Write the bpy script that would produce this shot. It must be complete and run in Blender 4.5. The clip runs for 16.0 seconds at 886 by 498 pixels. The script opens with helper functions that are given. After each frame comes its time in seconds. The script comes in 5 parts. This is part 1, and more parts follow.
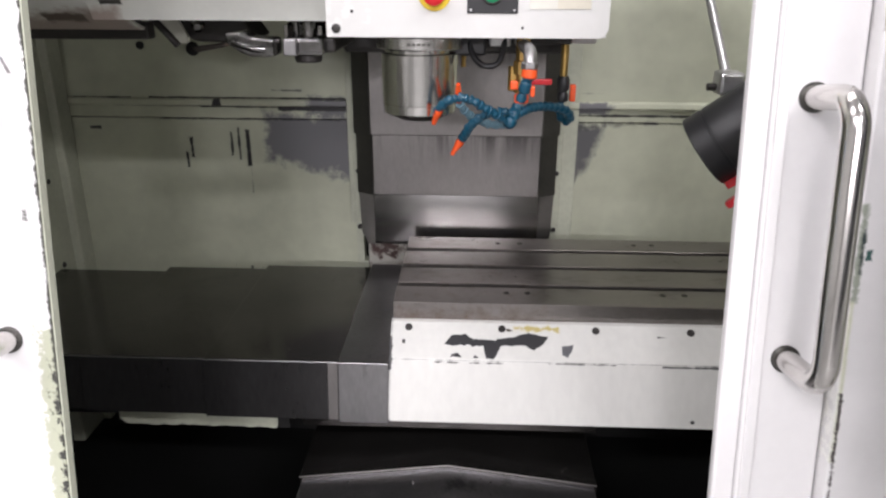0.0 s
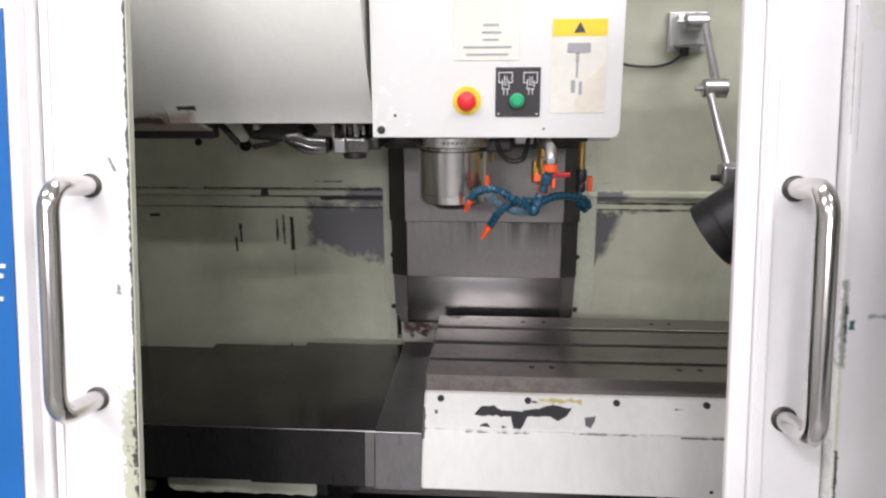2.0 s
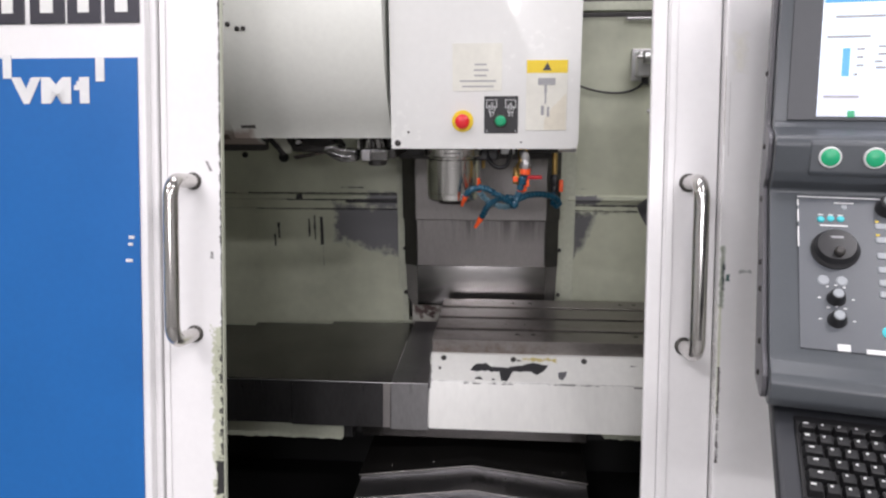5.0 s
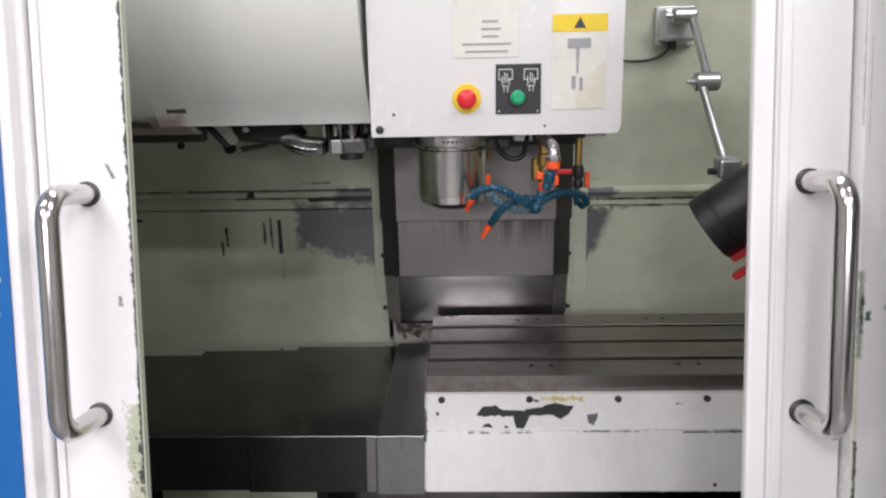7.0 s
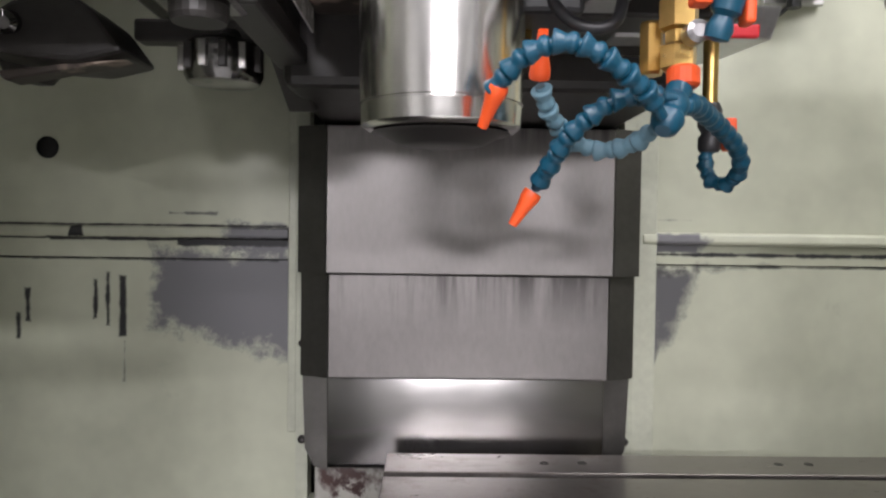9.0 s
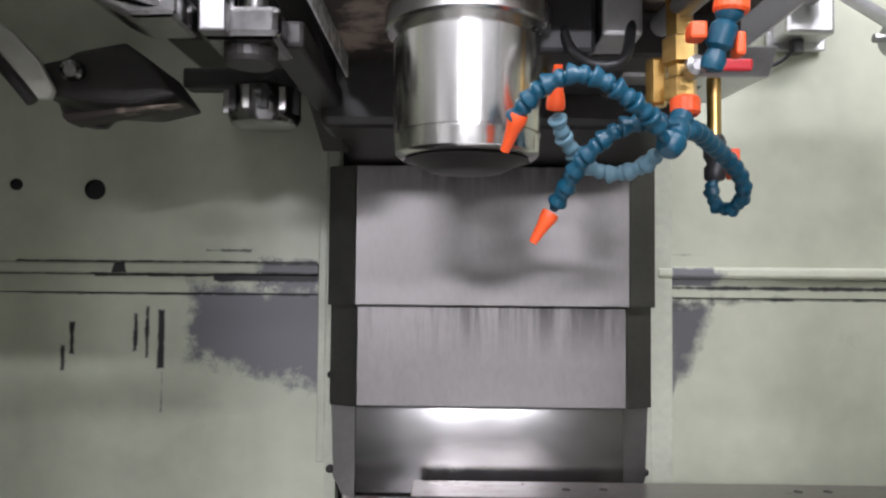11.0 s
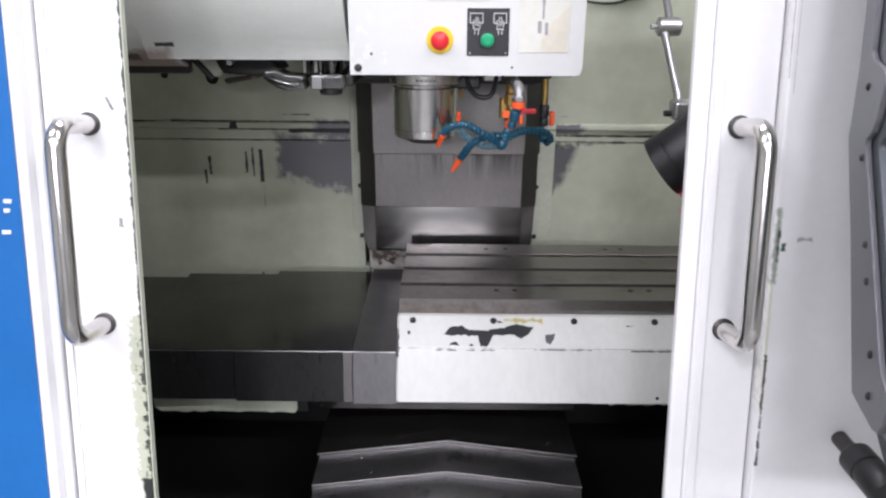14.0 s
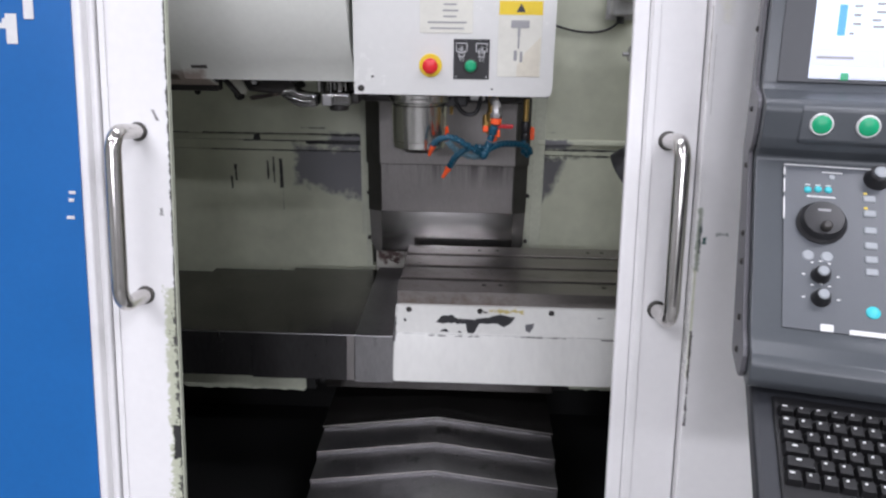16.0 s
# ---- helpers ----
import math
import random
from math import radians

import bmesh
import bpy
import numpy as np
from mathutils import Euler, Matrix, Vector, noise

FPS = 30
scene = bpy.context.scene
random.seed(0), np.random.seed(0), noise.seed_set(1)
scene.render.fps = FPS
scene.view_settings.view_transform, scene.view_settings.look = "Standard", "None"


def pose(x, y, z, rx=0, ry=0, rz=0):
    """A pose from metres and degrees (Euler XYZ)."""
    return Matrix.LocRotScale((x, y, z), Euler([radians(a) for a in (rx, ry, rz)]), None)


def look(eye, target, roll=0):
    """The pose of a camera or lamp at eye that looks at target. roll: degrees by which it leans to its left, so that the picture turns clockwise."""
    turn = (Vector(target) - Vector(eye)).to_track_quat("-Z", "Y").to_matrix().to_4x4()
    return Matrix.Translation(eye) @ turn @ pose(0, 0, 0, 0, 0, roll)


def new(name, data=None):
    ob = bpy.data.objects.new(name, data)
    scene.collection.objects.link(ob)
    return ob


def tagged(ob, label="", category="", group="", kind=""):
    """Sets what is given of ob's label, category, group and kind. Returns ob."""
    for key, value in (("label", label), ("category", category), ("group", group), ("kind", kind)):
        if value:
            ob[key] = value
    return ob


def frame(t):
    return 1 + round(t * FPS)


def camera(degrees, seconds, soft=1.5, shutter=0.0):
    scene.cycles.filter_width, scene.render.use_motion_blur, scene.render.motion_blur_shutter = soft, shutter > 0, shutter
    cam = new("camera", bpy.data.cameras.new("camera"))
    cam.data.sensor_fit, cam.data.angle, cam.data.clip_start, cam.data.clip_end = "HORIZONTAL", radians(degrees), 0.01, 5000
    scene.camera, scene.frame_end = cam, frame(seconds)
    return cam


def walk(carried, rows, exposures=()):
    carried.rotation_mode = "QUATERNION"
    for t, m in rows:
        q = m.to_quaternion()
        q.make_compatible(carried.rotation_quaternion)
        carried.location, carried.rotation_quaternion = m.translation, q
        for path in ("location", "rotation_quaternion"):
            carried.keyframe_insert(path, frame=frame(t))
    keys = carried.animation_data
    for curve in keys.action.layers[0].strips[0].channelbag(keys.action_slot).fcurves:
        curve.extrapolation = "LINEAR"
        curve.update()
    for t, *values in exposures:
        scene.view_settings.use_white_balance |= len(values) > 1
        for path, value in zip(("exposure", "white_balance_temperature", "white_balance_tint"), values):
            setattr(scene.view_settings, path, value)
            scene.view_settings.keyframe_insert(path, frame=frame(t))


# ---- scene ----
cam = camera(62.6, 16.0, soft=2.3)
PATH = [
    (0, (0.038, -0.72, 1.472), (-0.04, 1.147, 0.76), 0.2),
    (0.5, (0.041, -0.729, 1.481), (-0.042, 1.153, 0.809), 0.4),
    (1, (0.04, -0.75, 1.49), (-0.044, 1.147, 0.864), 0.4),
    (1.5, (0.04, -0.783, 1.494), (-0.09, 1.132, 0.932), 0.0),
    (2, (0.03, -0.84, 1.497), (-0.115, 1.094, 1.009), -0.3),
    (2.5, (0.02, -0.944, 1.505), (-0.085, 0.999, 1.04), -0.8),
    (3, (0.02, -1.021, 1.512), (-0.076, 0.926, 1.067), -0.6),
    (3.5, (0.027, -1.082, 1.519), (-0.05, 0.87, 1.09), 0.0),
    (4, (0.06, -1.146, 1.519), (-0.057, 0.805, 1.096), 0.2),
    (4.5, (0.088, -1.225, 1.519), (-0.096, 0.72, 1.092), -0.1),
    (7, (-0.022, -0.825, 1.498), (-0.087, 1.111, 1.003), -1.2),
    (7.5, (-0.025, -0.63, 1.488), (-0.069, 1.311, 1.01), -0.4),
    (8, (-0.052, -0.377, 1.388), (-0.07, 1.586, 1.005), -0.4),
    (8.5, (-0.055, -0.182, 1.242), (-0.04, 1.805, 1.012), -0.9),
    (9, (-0.053, -0.098, 1.199), (-0.016, 1.9, 1.14), 0.8),
    (11.5, (-0.06, -0.193, 1.171), (-0.089, 1.805, 1.259), 0.2),
    (12, (-0.034, -0.333, 1.206), (-0.075, 1.652, 0.965), -0.1),
    (12.5, (-0.005, -0.472, 1.309), (-0.066, 1.459, 0.792), 0.3),
    (13, (0.005, -0.613, 1.414), (-0.075, 1.275, 0.76), -1.3),
    (13.5, (-0.008, -0.811, 1.487), (-0.067, 1.066, 0.801), -0.6),
    (14, (-0.008, -0.926, 1.525), (-0.013, 0.957, 0.85), 0.4),
    (14.5, (0.007, -0.996, 1.542), (0.034, 0.888, 0.87), 1.4),
    (15, (0.042, -1.078, 1.546), (0.019, 0.812, 0.893), 1.2),
    (15.5, (0.055, -1.124, 1.549), (-0.004, 0.768, 0.901), 0.7),
    (16, (0.065, -1.136, 1.553), (-0.005, 0.76, 0.922), 0.8),
]
EXPOSURES = [(0, -0.87, 6650, 10), (2.0, -0.97, 6650, 10), (4.5, -1.40, 6650, 10), (7.0, -1.29, 6620, 10), (8.0, -0.79, 6750, 10), (9.0, -0.45, 6650, 10),
             (11.5, -0.35, 6250, 10), (12.5, -0.42, 6200, 10), (13.5, -0.77, 6250, 10), (14.5, -1.07, 6280, 10), (16, -1.47, 6250, 10)]
walk(cam, [(t, look(eye, target, roll)) for t, eye, target, roll in PATH], EXPOSURES)

# ---- world, lights, exposure ----
world = bpy.data.worlds.new("workshop_air")
scene.world = world
world.use_nodes = True
world.node_tree.nodes["Background"].inputs[0].default_value = (0.9, 0.95, 1.0, 1)
world.node_tree.nodes["Background"].inputs[1].default_value = 0.05


def lamp(name, x, y, z, sx, sy, watts, rx=0.0):
    light = bpy.data.lights.new(name, "AREA")
    light.shape, light.size, light.size_y, light.energy = "RECTANGLE", sx, sy, watts
    light.color = (1.0, 0.97, 1.04)
    ob = new(name, light)
    ob.matrix_world = pose(x, y, z, rx)
    return ob


# The lamp at y -4.3 is unseen, added to brighten the lower rear wall.
TUBES = [(0.0, -4.3, 150), (-1.5, -2.7, 150), (1.5, -2.7, 150), (-1.5, -0.9, 55), (1.5, -0.9, 90), (-0.15, 0.45, 42)]
for tx, ty, watts in TUBES:
    lamp("tube_light", tx, ty, 3.42, 1.5, 0.22, watts)
# Unseen fill lamps, added to light the rear wall under the tool changer.
FILLS = [(-0.9, -8.6, 330), (1.5, -8.6, 190)]
for fx, fy, watts in FILLS:
    lamp("fill_lamp", fx, fy, 3.10, 1.2, 0.40, watts, 40)


# ---- materials ----
def shader(name):
    m = bpy.data.materials.new(name)
    m.use_nodes = True
    return m, m.node_tree.nodes, m.node_tree.links, m.node_tree.nodes["Principled BSDF"]


def mathn(nodes, links, op, a, b=None, clamp=False):
    n = nodes.new("ShaderNodeMath")
    n.operation, n.use_clamp = op, clamp
    for slot, v in ((0, a), (1, b)):
        if v is None:
            continue
        if isinstance(v, (int, float)):
            n.inputs[slot].default_value = v
        else:
            links.new(v, n.inputs[slot])
    return n.outputs[0]


def noise_tex(nodes, links, coord, scale, detail=3.0, stretch=(1, 1, 1), rough=0.55):
    mp = nodes.new("ShaderNodeMapping")
    mp.inputs["Scale"].default_value = stretch
    links.new(coord, mp.inputs[0])
    n = nodes.new("ShaderNodeTexNoise")
    n.inputs["Scale"].default_value, n.inputs["Detail"].default_value, n.inputs["Roughness"].default_value = scale, detail, rough
    links.new(mp.outputs[0], n.inputs["Vector"])
    return n.outputs["Fac"]


def surface(name, color, rough=0.5, metal=0.0, vary=0.12, scale=6.0, grain=120.0, bump=0.05, stretch=(1, 1, 1),
            rough_vary=0.1, dark=None, dark_at=0.62, patches=(), coat=0.0, aniso=0.0, smooth_wear=False, streaks=(), wear_scale=38.0):
    """A procedural surface: broad and fine variation of colour and gloss, fine relief, blotches of dirt (dark) and
    worn places: patches of (planes, wobble, soft, colour, roughness), each plane (a, b, c) keeps a*x + b*z + c > 0."""
    m, nodes, links, bsdf = shader(name)
    coord = nodes.new("ShaderNodeTexCoord").outputs["Object"]
    broad = noise_tex(nodes, links, coord, scale, 4.0, stretch)
    fine = noise_tex(nodes, links, coord, grain, 2.0, stretch)
    both = mathn(nodes, links, "ADD", mathn(nodes, links, "MULTIPLY", broad, 0.7), mathn(nodes, links, "MULTIPLY", fine, 0.3))
    ramp = nodes.new("ShaderNodeMix")
    ramp.data_type = "RGBA"
    lo = [max(0.0, c * (1 - vary * 1.6)) for c in color]
    hi = [min(1.0, c * (1 + vary * 1.2)) for c in color]
    ramp.inputs[6].default_value, ramp.inputs[7].default_value = (*lo, 1), (*hi, 1)
    span = mathn(nodes, links, "MULTIPLY", mathn(nodes, links, "SUBTRACT", both, 0.28), 2.3, True)
    links.new(span, ramp.inputs[0])
    out = ramp.outputs[2]
    rgh = mathn(nodes, links, "ADD", mathn(nodes, links, "MULTIPLY", mathn(nodes, links, "SUBTRACT", both, 0.5), rough_vary * 2), rough, True)
    if dark:
        blot = noise_tex(nodes, links, coord, scale * 1.7, 6.0, stretch, 0.65)
        fac = mathn(nodes, links, "MULTIPLY", mathn(nodes, links, "SUBTRACT", blot, dark_at), 9.0, True)
        mix = nodes.new("ShaderNodeMix")
        mix.data_type = "RGBA"
        links.new(fac, mix.inputs[0])
        links.new(out, mix.inputs[6])
        mix.inputs[7].default_value = (*dark, 1)
        out = mix.outputs[2]
    for z0, z1 in streaks:
        # oil runs that hang from a sheet's upper edge
        zed = nodes.new("ShaderNodeSeparateXYZ")
        links.new(coord, zed.inputs[0])
        fade = mathn(nodes, links, "MULTIPLY", mathn(nodes, links, "SUBTRACT", zed.outputs[2], z0), 1.0 / (z1 - z0), True)
        below = mathn(nodes, links, "LESS_THAN", zed.outputs[2], z1 + 0.001)
        runs = noise_tex(nodes, links, coord, 40.0, 4.0, (1.6, 1, 0.12), 0.6)
        wide = noise_tex(nodes, links, coord, 6.0, 2.0, (1, 1, 0.1))
        amount = mathn(nodes, links, "MULTIPLY", mathn(nodes, links, "SUBTRACT", mathn(nodes, links, "ADD", runs, wide), 0.92), 3.5, True)
        amount = mathn(nodes, links, "MULTIPLY", mathn(nodes, links, "MULTIPLY", amount, fade), below)
        mix = nodes.new("ShaderNodeMix")
        mix.data_type = "RGBA"
        links.new(amount, mix.inputs[0])
        links.new(out, mix.inputs[6])
        mix.inputs[7].default_value = (*[c * 0.35 for c in color], 1)
        out = mix.outputs[2]
    if patches:
        sep = nodes.new("ShaderNodeSeparateXYZ")
        links.new(coord, sep.inputs[0])
        big = mathn(nodes, links, "SUBTRACT", noise_tex(nodes, links, coord, wear_scale, 8.0, (1, 1, 1), 0.74), 0.5)
        calm = mathn(nodes, links, "SUBTRACT", noise_tex(nodes, links, coord, 75.0, 3.0, (1, 1, 1), 0.5), 0.5)
        for planes, wobble, soft, tint, prough in patches:
            mask = None
            rag = calm if smooth_wear else big
            for a, b, c in planes:
                v = mathn(nodes, links, "ADD", mathn(nodes, links, "MULTIPLY", sep.outputs[0], a), mathn(nodes, links, "MULTIPLY", sep.outputs[2], b))
                v = mathn(nodes, links, "ADD", mathn(nodes, links, "ADD", v, c), mathn(nodes, links, "MULTIPLY", rag, wobble))
                v = mathn(nodes, links, "MULTIPLY", v, 1.0 / soft, True)
                mask = v if mask is None else mathn(nodes, links, "MINIMUM", mask, v)
            mix = nodes.new("ShaderNodeMix")
            mix.data_type = "RGBA"
            links.new(mask, mix.inputs[0])
            links.new(out, mix.inputs[6])
            mix.inputs[7].default_value = (*tint, 1)
            out = mix.outputs[2]
            lerp = nodes.new("ShaderNodeMix")
            links.new(mask, lerp.inputs[0])
            links.new(rgh, lerp.inputs[2])
            lerp.inputs[3].default_value = prough
            rgh = lerp.outputs[0]
    links.new(out, bsdf.inputs["Base Color"])
    links.new(rgh, bsdf.inputs["Roughness"])
    bsdf.inputs["Metallic"].default_value = metal
    bsdf.inputs["Coat Weight"].default_value = coat
    bsdf.inputs["Anisotropic"].default_value = aniso
    if bump:
        bp = nodes.new("ShaderNodeBump")
        bp.inputs["Strength"].default_value, bp.inputs["Distance"].default_value = bump, 0.002
        links.new(both, bp.inputs["Height"])
        links.new(bp.outputs[0], bsdf.inputs["Normal"])
    return m


def box_planes(x0, x1, z0, z1):
    return [(1, 0, -x0), (-1, 0, x1), (0, 1, -z0), (0, -1, z1)]


def hull(corners):
    """The planes of a convex patch with corners (x, z)."""
    cx, cz = sum(c[0] for c in corners) / len(corners), sum(c[1] for c in corners) / len(corners)
    planes = []
    for (x0, z0), (x1, z1) in zip(corners, corners[1:] + corners[:1]):
        a, b = z1 - z0, x0 - x1
        n = math.hypot(a, b) * (1 if a * (cx - x0) + b * (cz - z0) > 0 else -1)
        planes.append((a / n, b / n, -(a * x0 + b * z0) / n))
    return planes


BARE = (0.16, 0.16, 0.17)
BLACK_CHIP = (0.02, 0.02, 0.022)
wall_marks = [
    ([(1, 0, 0.458), (-1, 0, -0.225), (0, -1, 1.170), (0.27, 1, -0.927)], 0.10, 0.022, BARE, 0.45),
    ([(1, 0, 0.350), (-1, 0, -0.235), (0, -1, 1.205), (0, 1, -1.150)], 0.07, 0.012, BARE, 0.45),
    (box_planes(0.279, 0.40, 1.168, 1.192) + [(-1, 0.9, -0.705)], 0.035, 0.01, BARE, 0.45),
    ([(1, 0, -0.258), (-1, 0.42, -0.128), (0, -1, 1.155), (-0.6, 1, -0.85)], 0.055, 0.022, (0.12, 0.12, 0.125), 0.45),
    ([(1, 0, -0.252), (-1, 0, 0.287), (0, -1, 1.12), (-4.0, 1, 0.115)], 0.015, 0.010, (0.12, 0.12, 0.125), 0.45),
    ([(1, 0, -0.262), (-1, 0, 0.46), (0, -1, 1.150), (-0.12, 1, -1.092)], 0.050, 0.012, (0.07, 0.07, 0.07), 0.5),
    (box_planes(-0.42, -0.256, 1.166, 1.181), 0.012, 0.003, BLACK_CHIP, 0.5),
    (box_planes(-0.60, -0.255, 1.1735, 1.1805), 0.007, 0.002, BLACK_CHIP, 0.5),
    (box_planes(-0.80, -0.55, 1.1755, 1.1795), 0.006, 0.002, BLACK_CHIP, 0.5),
    (box_planes(-0.72, -0.258, 1.1945, 1.1995), 0.007, 0.002, BLACK_CHIP, 0.5),
    (box_planes(-0.90, -0.76, 1.1945, 1.1985), 0.007, 0.002, BLACK_CHIP, 0.5),
    (box_planes(0.262, 0.66, 1.160, 1.1685), 0.012, 0.003, BLACK_CHIP, 0.5),
    (box_planes(0.276, 0.34, 1.165, 1.196), 0.010, 0.003, BARE, 0.5),
    (box_planes(0.281, 0.70, 1.145, 1.1485), 0.008, 0.002, BLACK_CHIP, 0.5),
    ([(1, -0.3, 0.925), (-1, -0.3, -0.19), (0, 1, -1.178), (0, -1, 1.197)], 0.010, 0.003, BLACK_CHIP, 0.5),
    (box_planes(-0.70, -0.27, 1.1455, 1.1490), 0.007, 0.002, BLACK_CHIP, 0.5),
    (box_planes(-0.6340, -0.6240, 1.055, 1.105), 0.012, 0.003, BLACK_CHIP, 0.5),
    (box_planes(-0.6460, -0.6380, 1.03, 1.07), 0.012, 0.003, BLACK_CHIP, 0.5),
    (box_planes(-0.5370, -0.5280, 1.06, 1.12), 0.012, 0.003, BLACK_CHIP, 0.5),
    (box_planes(-0.5190, -0.5110, 1.05, 1.13), 0.012, 0.003, BLACK_CHIP, 0.5),
    (box_planes(-0.5000, -0.4870, 1.035, 1.125), 0.008, 0.003, BLACK_CHIP, 0.5),
    (box_planes(-0.493, -0.489, 0.97, 1.03), 0.012, 0.003, (0.2, 0.2, 0.17), 0.5),
    (box_planes(-0.43, -0.36, 1.212, 1.217), 0.012, 0.003, (0.12, 0.12, 0.11), 0.5),
    (box_planes(-0.516, -0.508, 0.762, 0.780), 0.006, 0.003, BLACK_CHIP, 0.5),
    (box_planes(-0.87, -0.84, 1.120, 1.130), 0.010, 0.003, BLACK_CHIP, 0.5),
    (box_planes(0.28, 0.33, 1.213, 1.216), 0.010, 0.003, (0.2, 0.2, 0.18), 0.5),
]
M_wall = surface("aged_cream_wall_paint", (0.51, 0.53, 0.415), 0.38, 0, 0.14, 3.0, 22, 0.02, dark=(0.38, 0.40, 0.315), dark_at=0.64, patches=wall_marks)
M_cream = surface("cream_inner_paint", (0.50, 0.52, 0.42), 0.42, 0, 0.14, 4.0, 90, 0.04, dark=(0.25, 0.25, 0.21), dark_at=0.68)
edge_chips = [
    (box_planes(-0.4455, -0.40, 0.60, 1.10), 0.045, 0.003, (0.50, 0.52, 0.40), 0.5),
    (box_planes(-0.4300, -0.40, 0.60, 1.06), 0.075, 0.002, (0.05, 0.05, 0.045), 0.6),
    (box_planes(-0.4290, -0.40, 1.02, 2.0), 0.014, 0.002, (0.07, 0.07, 0.06), 0.6),
    (box_planes(-0.441, -0.40, 0.795, 0.86), 0.022, 0.003, (0.02, 0.02, 0.02), 0.6),
    ([(1, 0.5, -0.239), (-1, -0.5, 0.2465), (0, 1, -1.370), (0, -1, 1.390)], 0.006, 0.003, (0.16, 0.15, 0.15), 0.5),
    (box_planes(-0.446, -0.440, 1.218, 1.231), 0.022, 0.003, (0.16, 0.16, 0.15), 0.5),
]
M_white = surface("white_door_paint", (0.84, 0.83, 0.83), 0.22, 0, 0.03, 2.5, 70, 0.02, coat=0.25, patches=edge_chips, wear_scale=95.0)
right_marks = [
    (box_planes(0.424, 0.434, 1.155, 1.26), 0.014, 0.003, (0.33, 0.36, 0.30), 0.5),
    (box_planes(0.428, 0.434, 1.185, 1.235), 0.014, 0.003, (0.03, 0.05, 0.05), 0.5),
    (box_planes(0.434, 0.442, 1.20, 1.212), 0.010, 0.002, (0.03, 0.10, 0.09), 0.5),
    (box_planes(0.455, 0.475, 1.213, 1.219), 0.016, 0.003, (0.36, 0.38, 0.37), 0.5),
    (box_planes(0.4245, 0.4265, 1.42, 1.56), 0.002, 0.001, (0.36, 0.33, 0.31), 0.5),
    (box_planes(0.4315, 0.4335, 1.40, 1.52), 0.002, 0.001, (0.55, 0.53, 0.52), 0.5),
    (box_planes(0.424, 0.431, 0.98, 1.16), 0.004, 0.004, (0.60, 0.62, 0.45), 0.5),
    (box_planes(0.426, 0.431, 0.90, 1.06), 0.013, 0.002, (0.06, 0.05, 0.05), 0.5),
    (box_planes(0.432, 0.46, 1.53, 1.60), 0.04, 0.03, (0.72, 0.70, 0.58), 0.4),
]
M_white_r = surface("white_panel_paint", (0.84, 0.83, 0.83), 0.22, 0, 0.03, 2.5, 70, 0.02, coat=0.25, patches=right_marks, wear_scale=90.0)
M_plainwhite = surface("white_sheet_paint", (0.80, 0.80, 0.78), 0.25, 0, 0.03, 3.0, 60, 0.02, coat=0.2)
M_blue = surface("blue_vinyl", (0.008, 0.125, 0.40), 0.42, 0, 0.06, 4.0, 80, 0.03)
INK = (0.022, 0.022, 0.025)
apron_marks = [
    (hull([(-0.0125, 0.8385), (0.0040, 0.8513), (0.0300, 0.8535), (0.0445, 0.8465), (0.0287, 0.8380)]), 0.007, 0.001, INK, 0.45),
    (hull([(0.0280, 0.8405), (0.0360, 0.8465), (0.0840, 0.8470), (0.1000, 0.8395), (0.0450, 0.8375)]), 0.006, 0.001, INK, 0.45),
    (hull([(0.0600, 0.8430), (0.0980, 0.8430), (0.0820, 0.8225), (0.0670, 0.8225)]), 0.005, 0.001, INK, 0.45),
    (hull([(0.0800, 0.8410), (0.0862, 0.8480), (0.1152, 0.8505), (0.1500, 0.8465), (0.1390, 0.8395), (0.1000, 0.8390)]), 0.005, 0.001, INK, 0.45),
    (hull([(0.1120, 0.8495), (0.1443, 0.8565), (0.1805, 0.8518), (0.1720, 0.8420), (0.1550, 0.8338), (0.1380, 0.8400)]), 0.006, 0.001, INK, 0.45),
    (hull([(0.0020, 0.8235), (0.0050, 0.8290), (0.0170, 0.8298), (0.0235, 0.8240)]), 0.004, 0.001, INK, 0.45),
    (hull([(0.0400, 0.8225), (0.0480, 0.8275), (0.0590, 0.8235)]), 0.004, 0.001, INK, 0.45),
    (hull([(0.2033, 0.8408), (0.2262, 0.8430), (0.2220, 0.8340), (0.2141, 0.8260), (0.2040, 0.8290)]), 0.005, 0.001, (0.10, 0.10, 0.11), 0.45),
    (box_planes(0.115, 0.200, 0.8565, 0.866), 0.016, 0.003, (0.50, 0.42, 0.16), 0.5),
    (box_planes(0.105, 0.118, 0.857, 0.8600), 0.008, 0.001, (0.08, 0.07, 0.05), 0.5),
    (box_planes(-0.12, 0.66, 0.8192, 0.8206), 0.0022, 0.0008, (0.10, 0.10, 0.10), 0.5),
    (box_planes(0.18, 0.30, 0.8165, 0.8188), 0.0060, 0.0008, (0.16, 0.16, 0.15), 0.5),
    (box_planes(-0.03, 0.10, 0.8150, 0.8172), 0.0070, 0.0008, (0.16, 0.16, 0.15), 0.5),
    (box_planes(0.38, 0.66, 0.8140, 0.8185), 0.0060, 0.0008, (0.12, 0.12, 0.12), 0.5),
    (box_planes(-0.12, -0.1025, 0.80, 0.85), 0.014, 0.001, (0.10, 0.10, 0.10), 0.5),
    (box_planes(0.377, 0.394, 0.8525, 0.8548), 0.004, 0.001, (0.1, 0.1, 0.1), 0.5),
    (box_planes(-0.086, -0.079, 0.842, 0.8455), 0.004, 0.001, (0.05, 0.05, 0.05), 0.5),
]
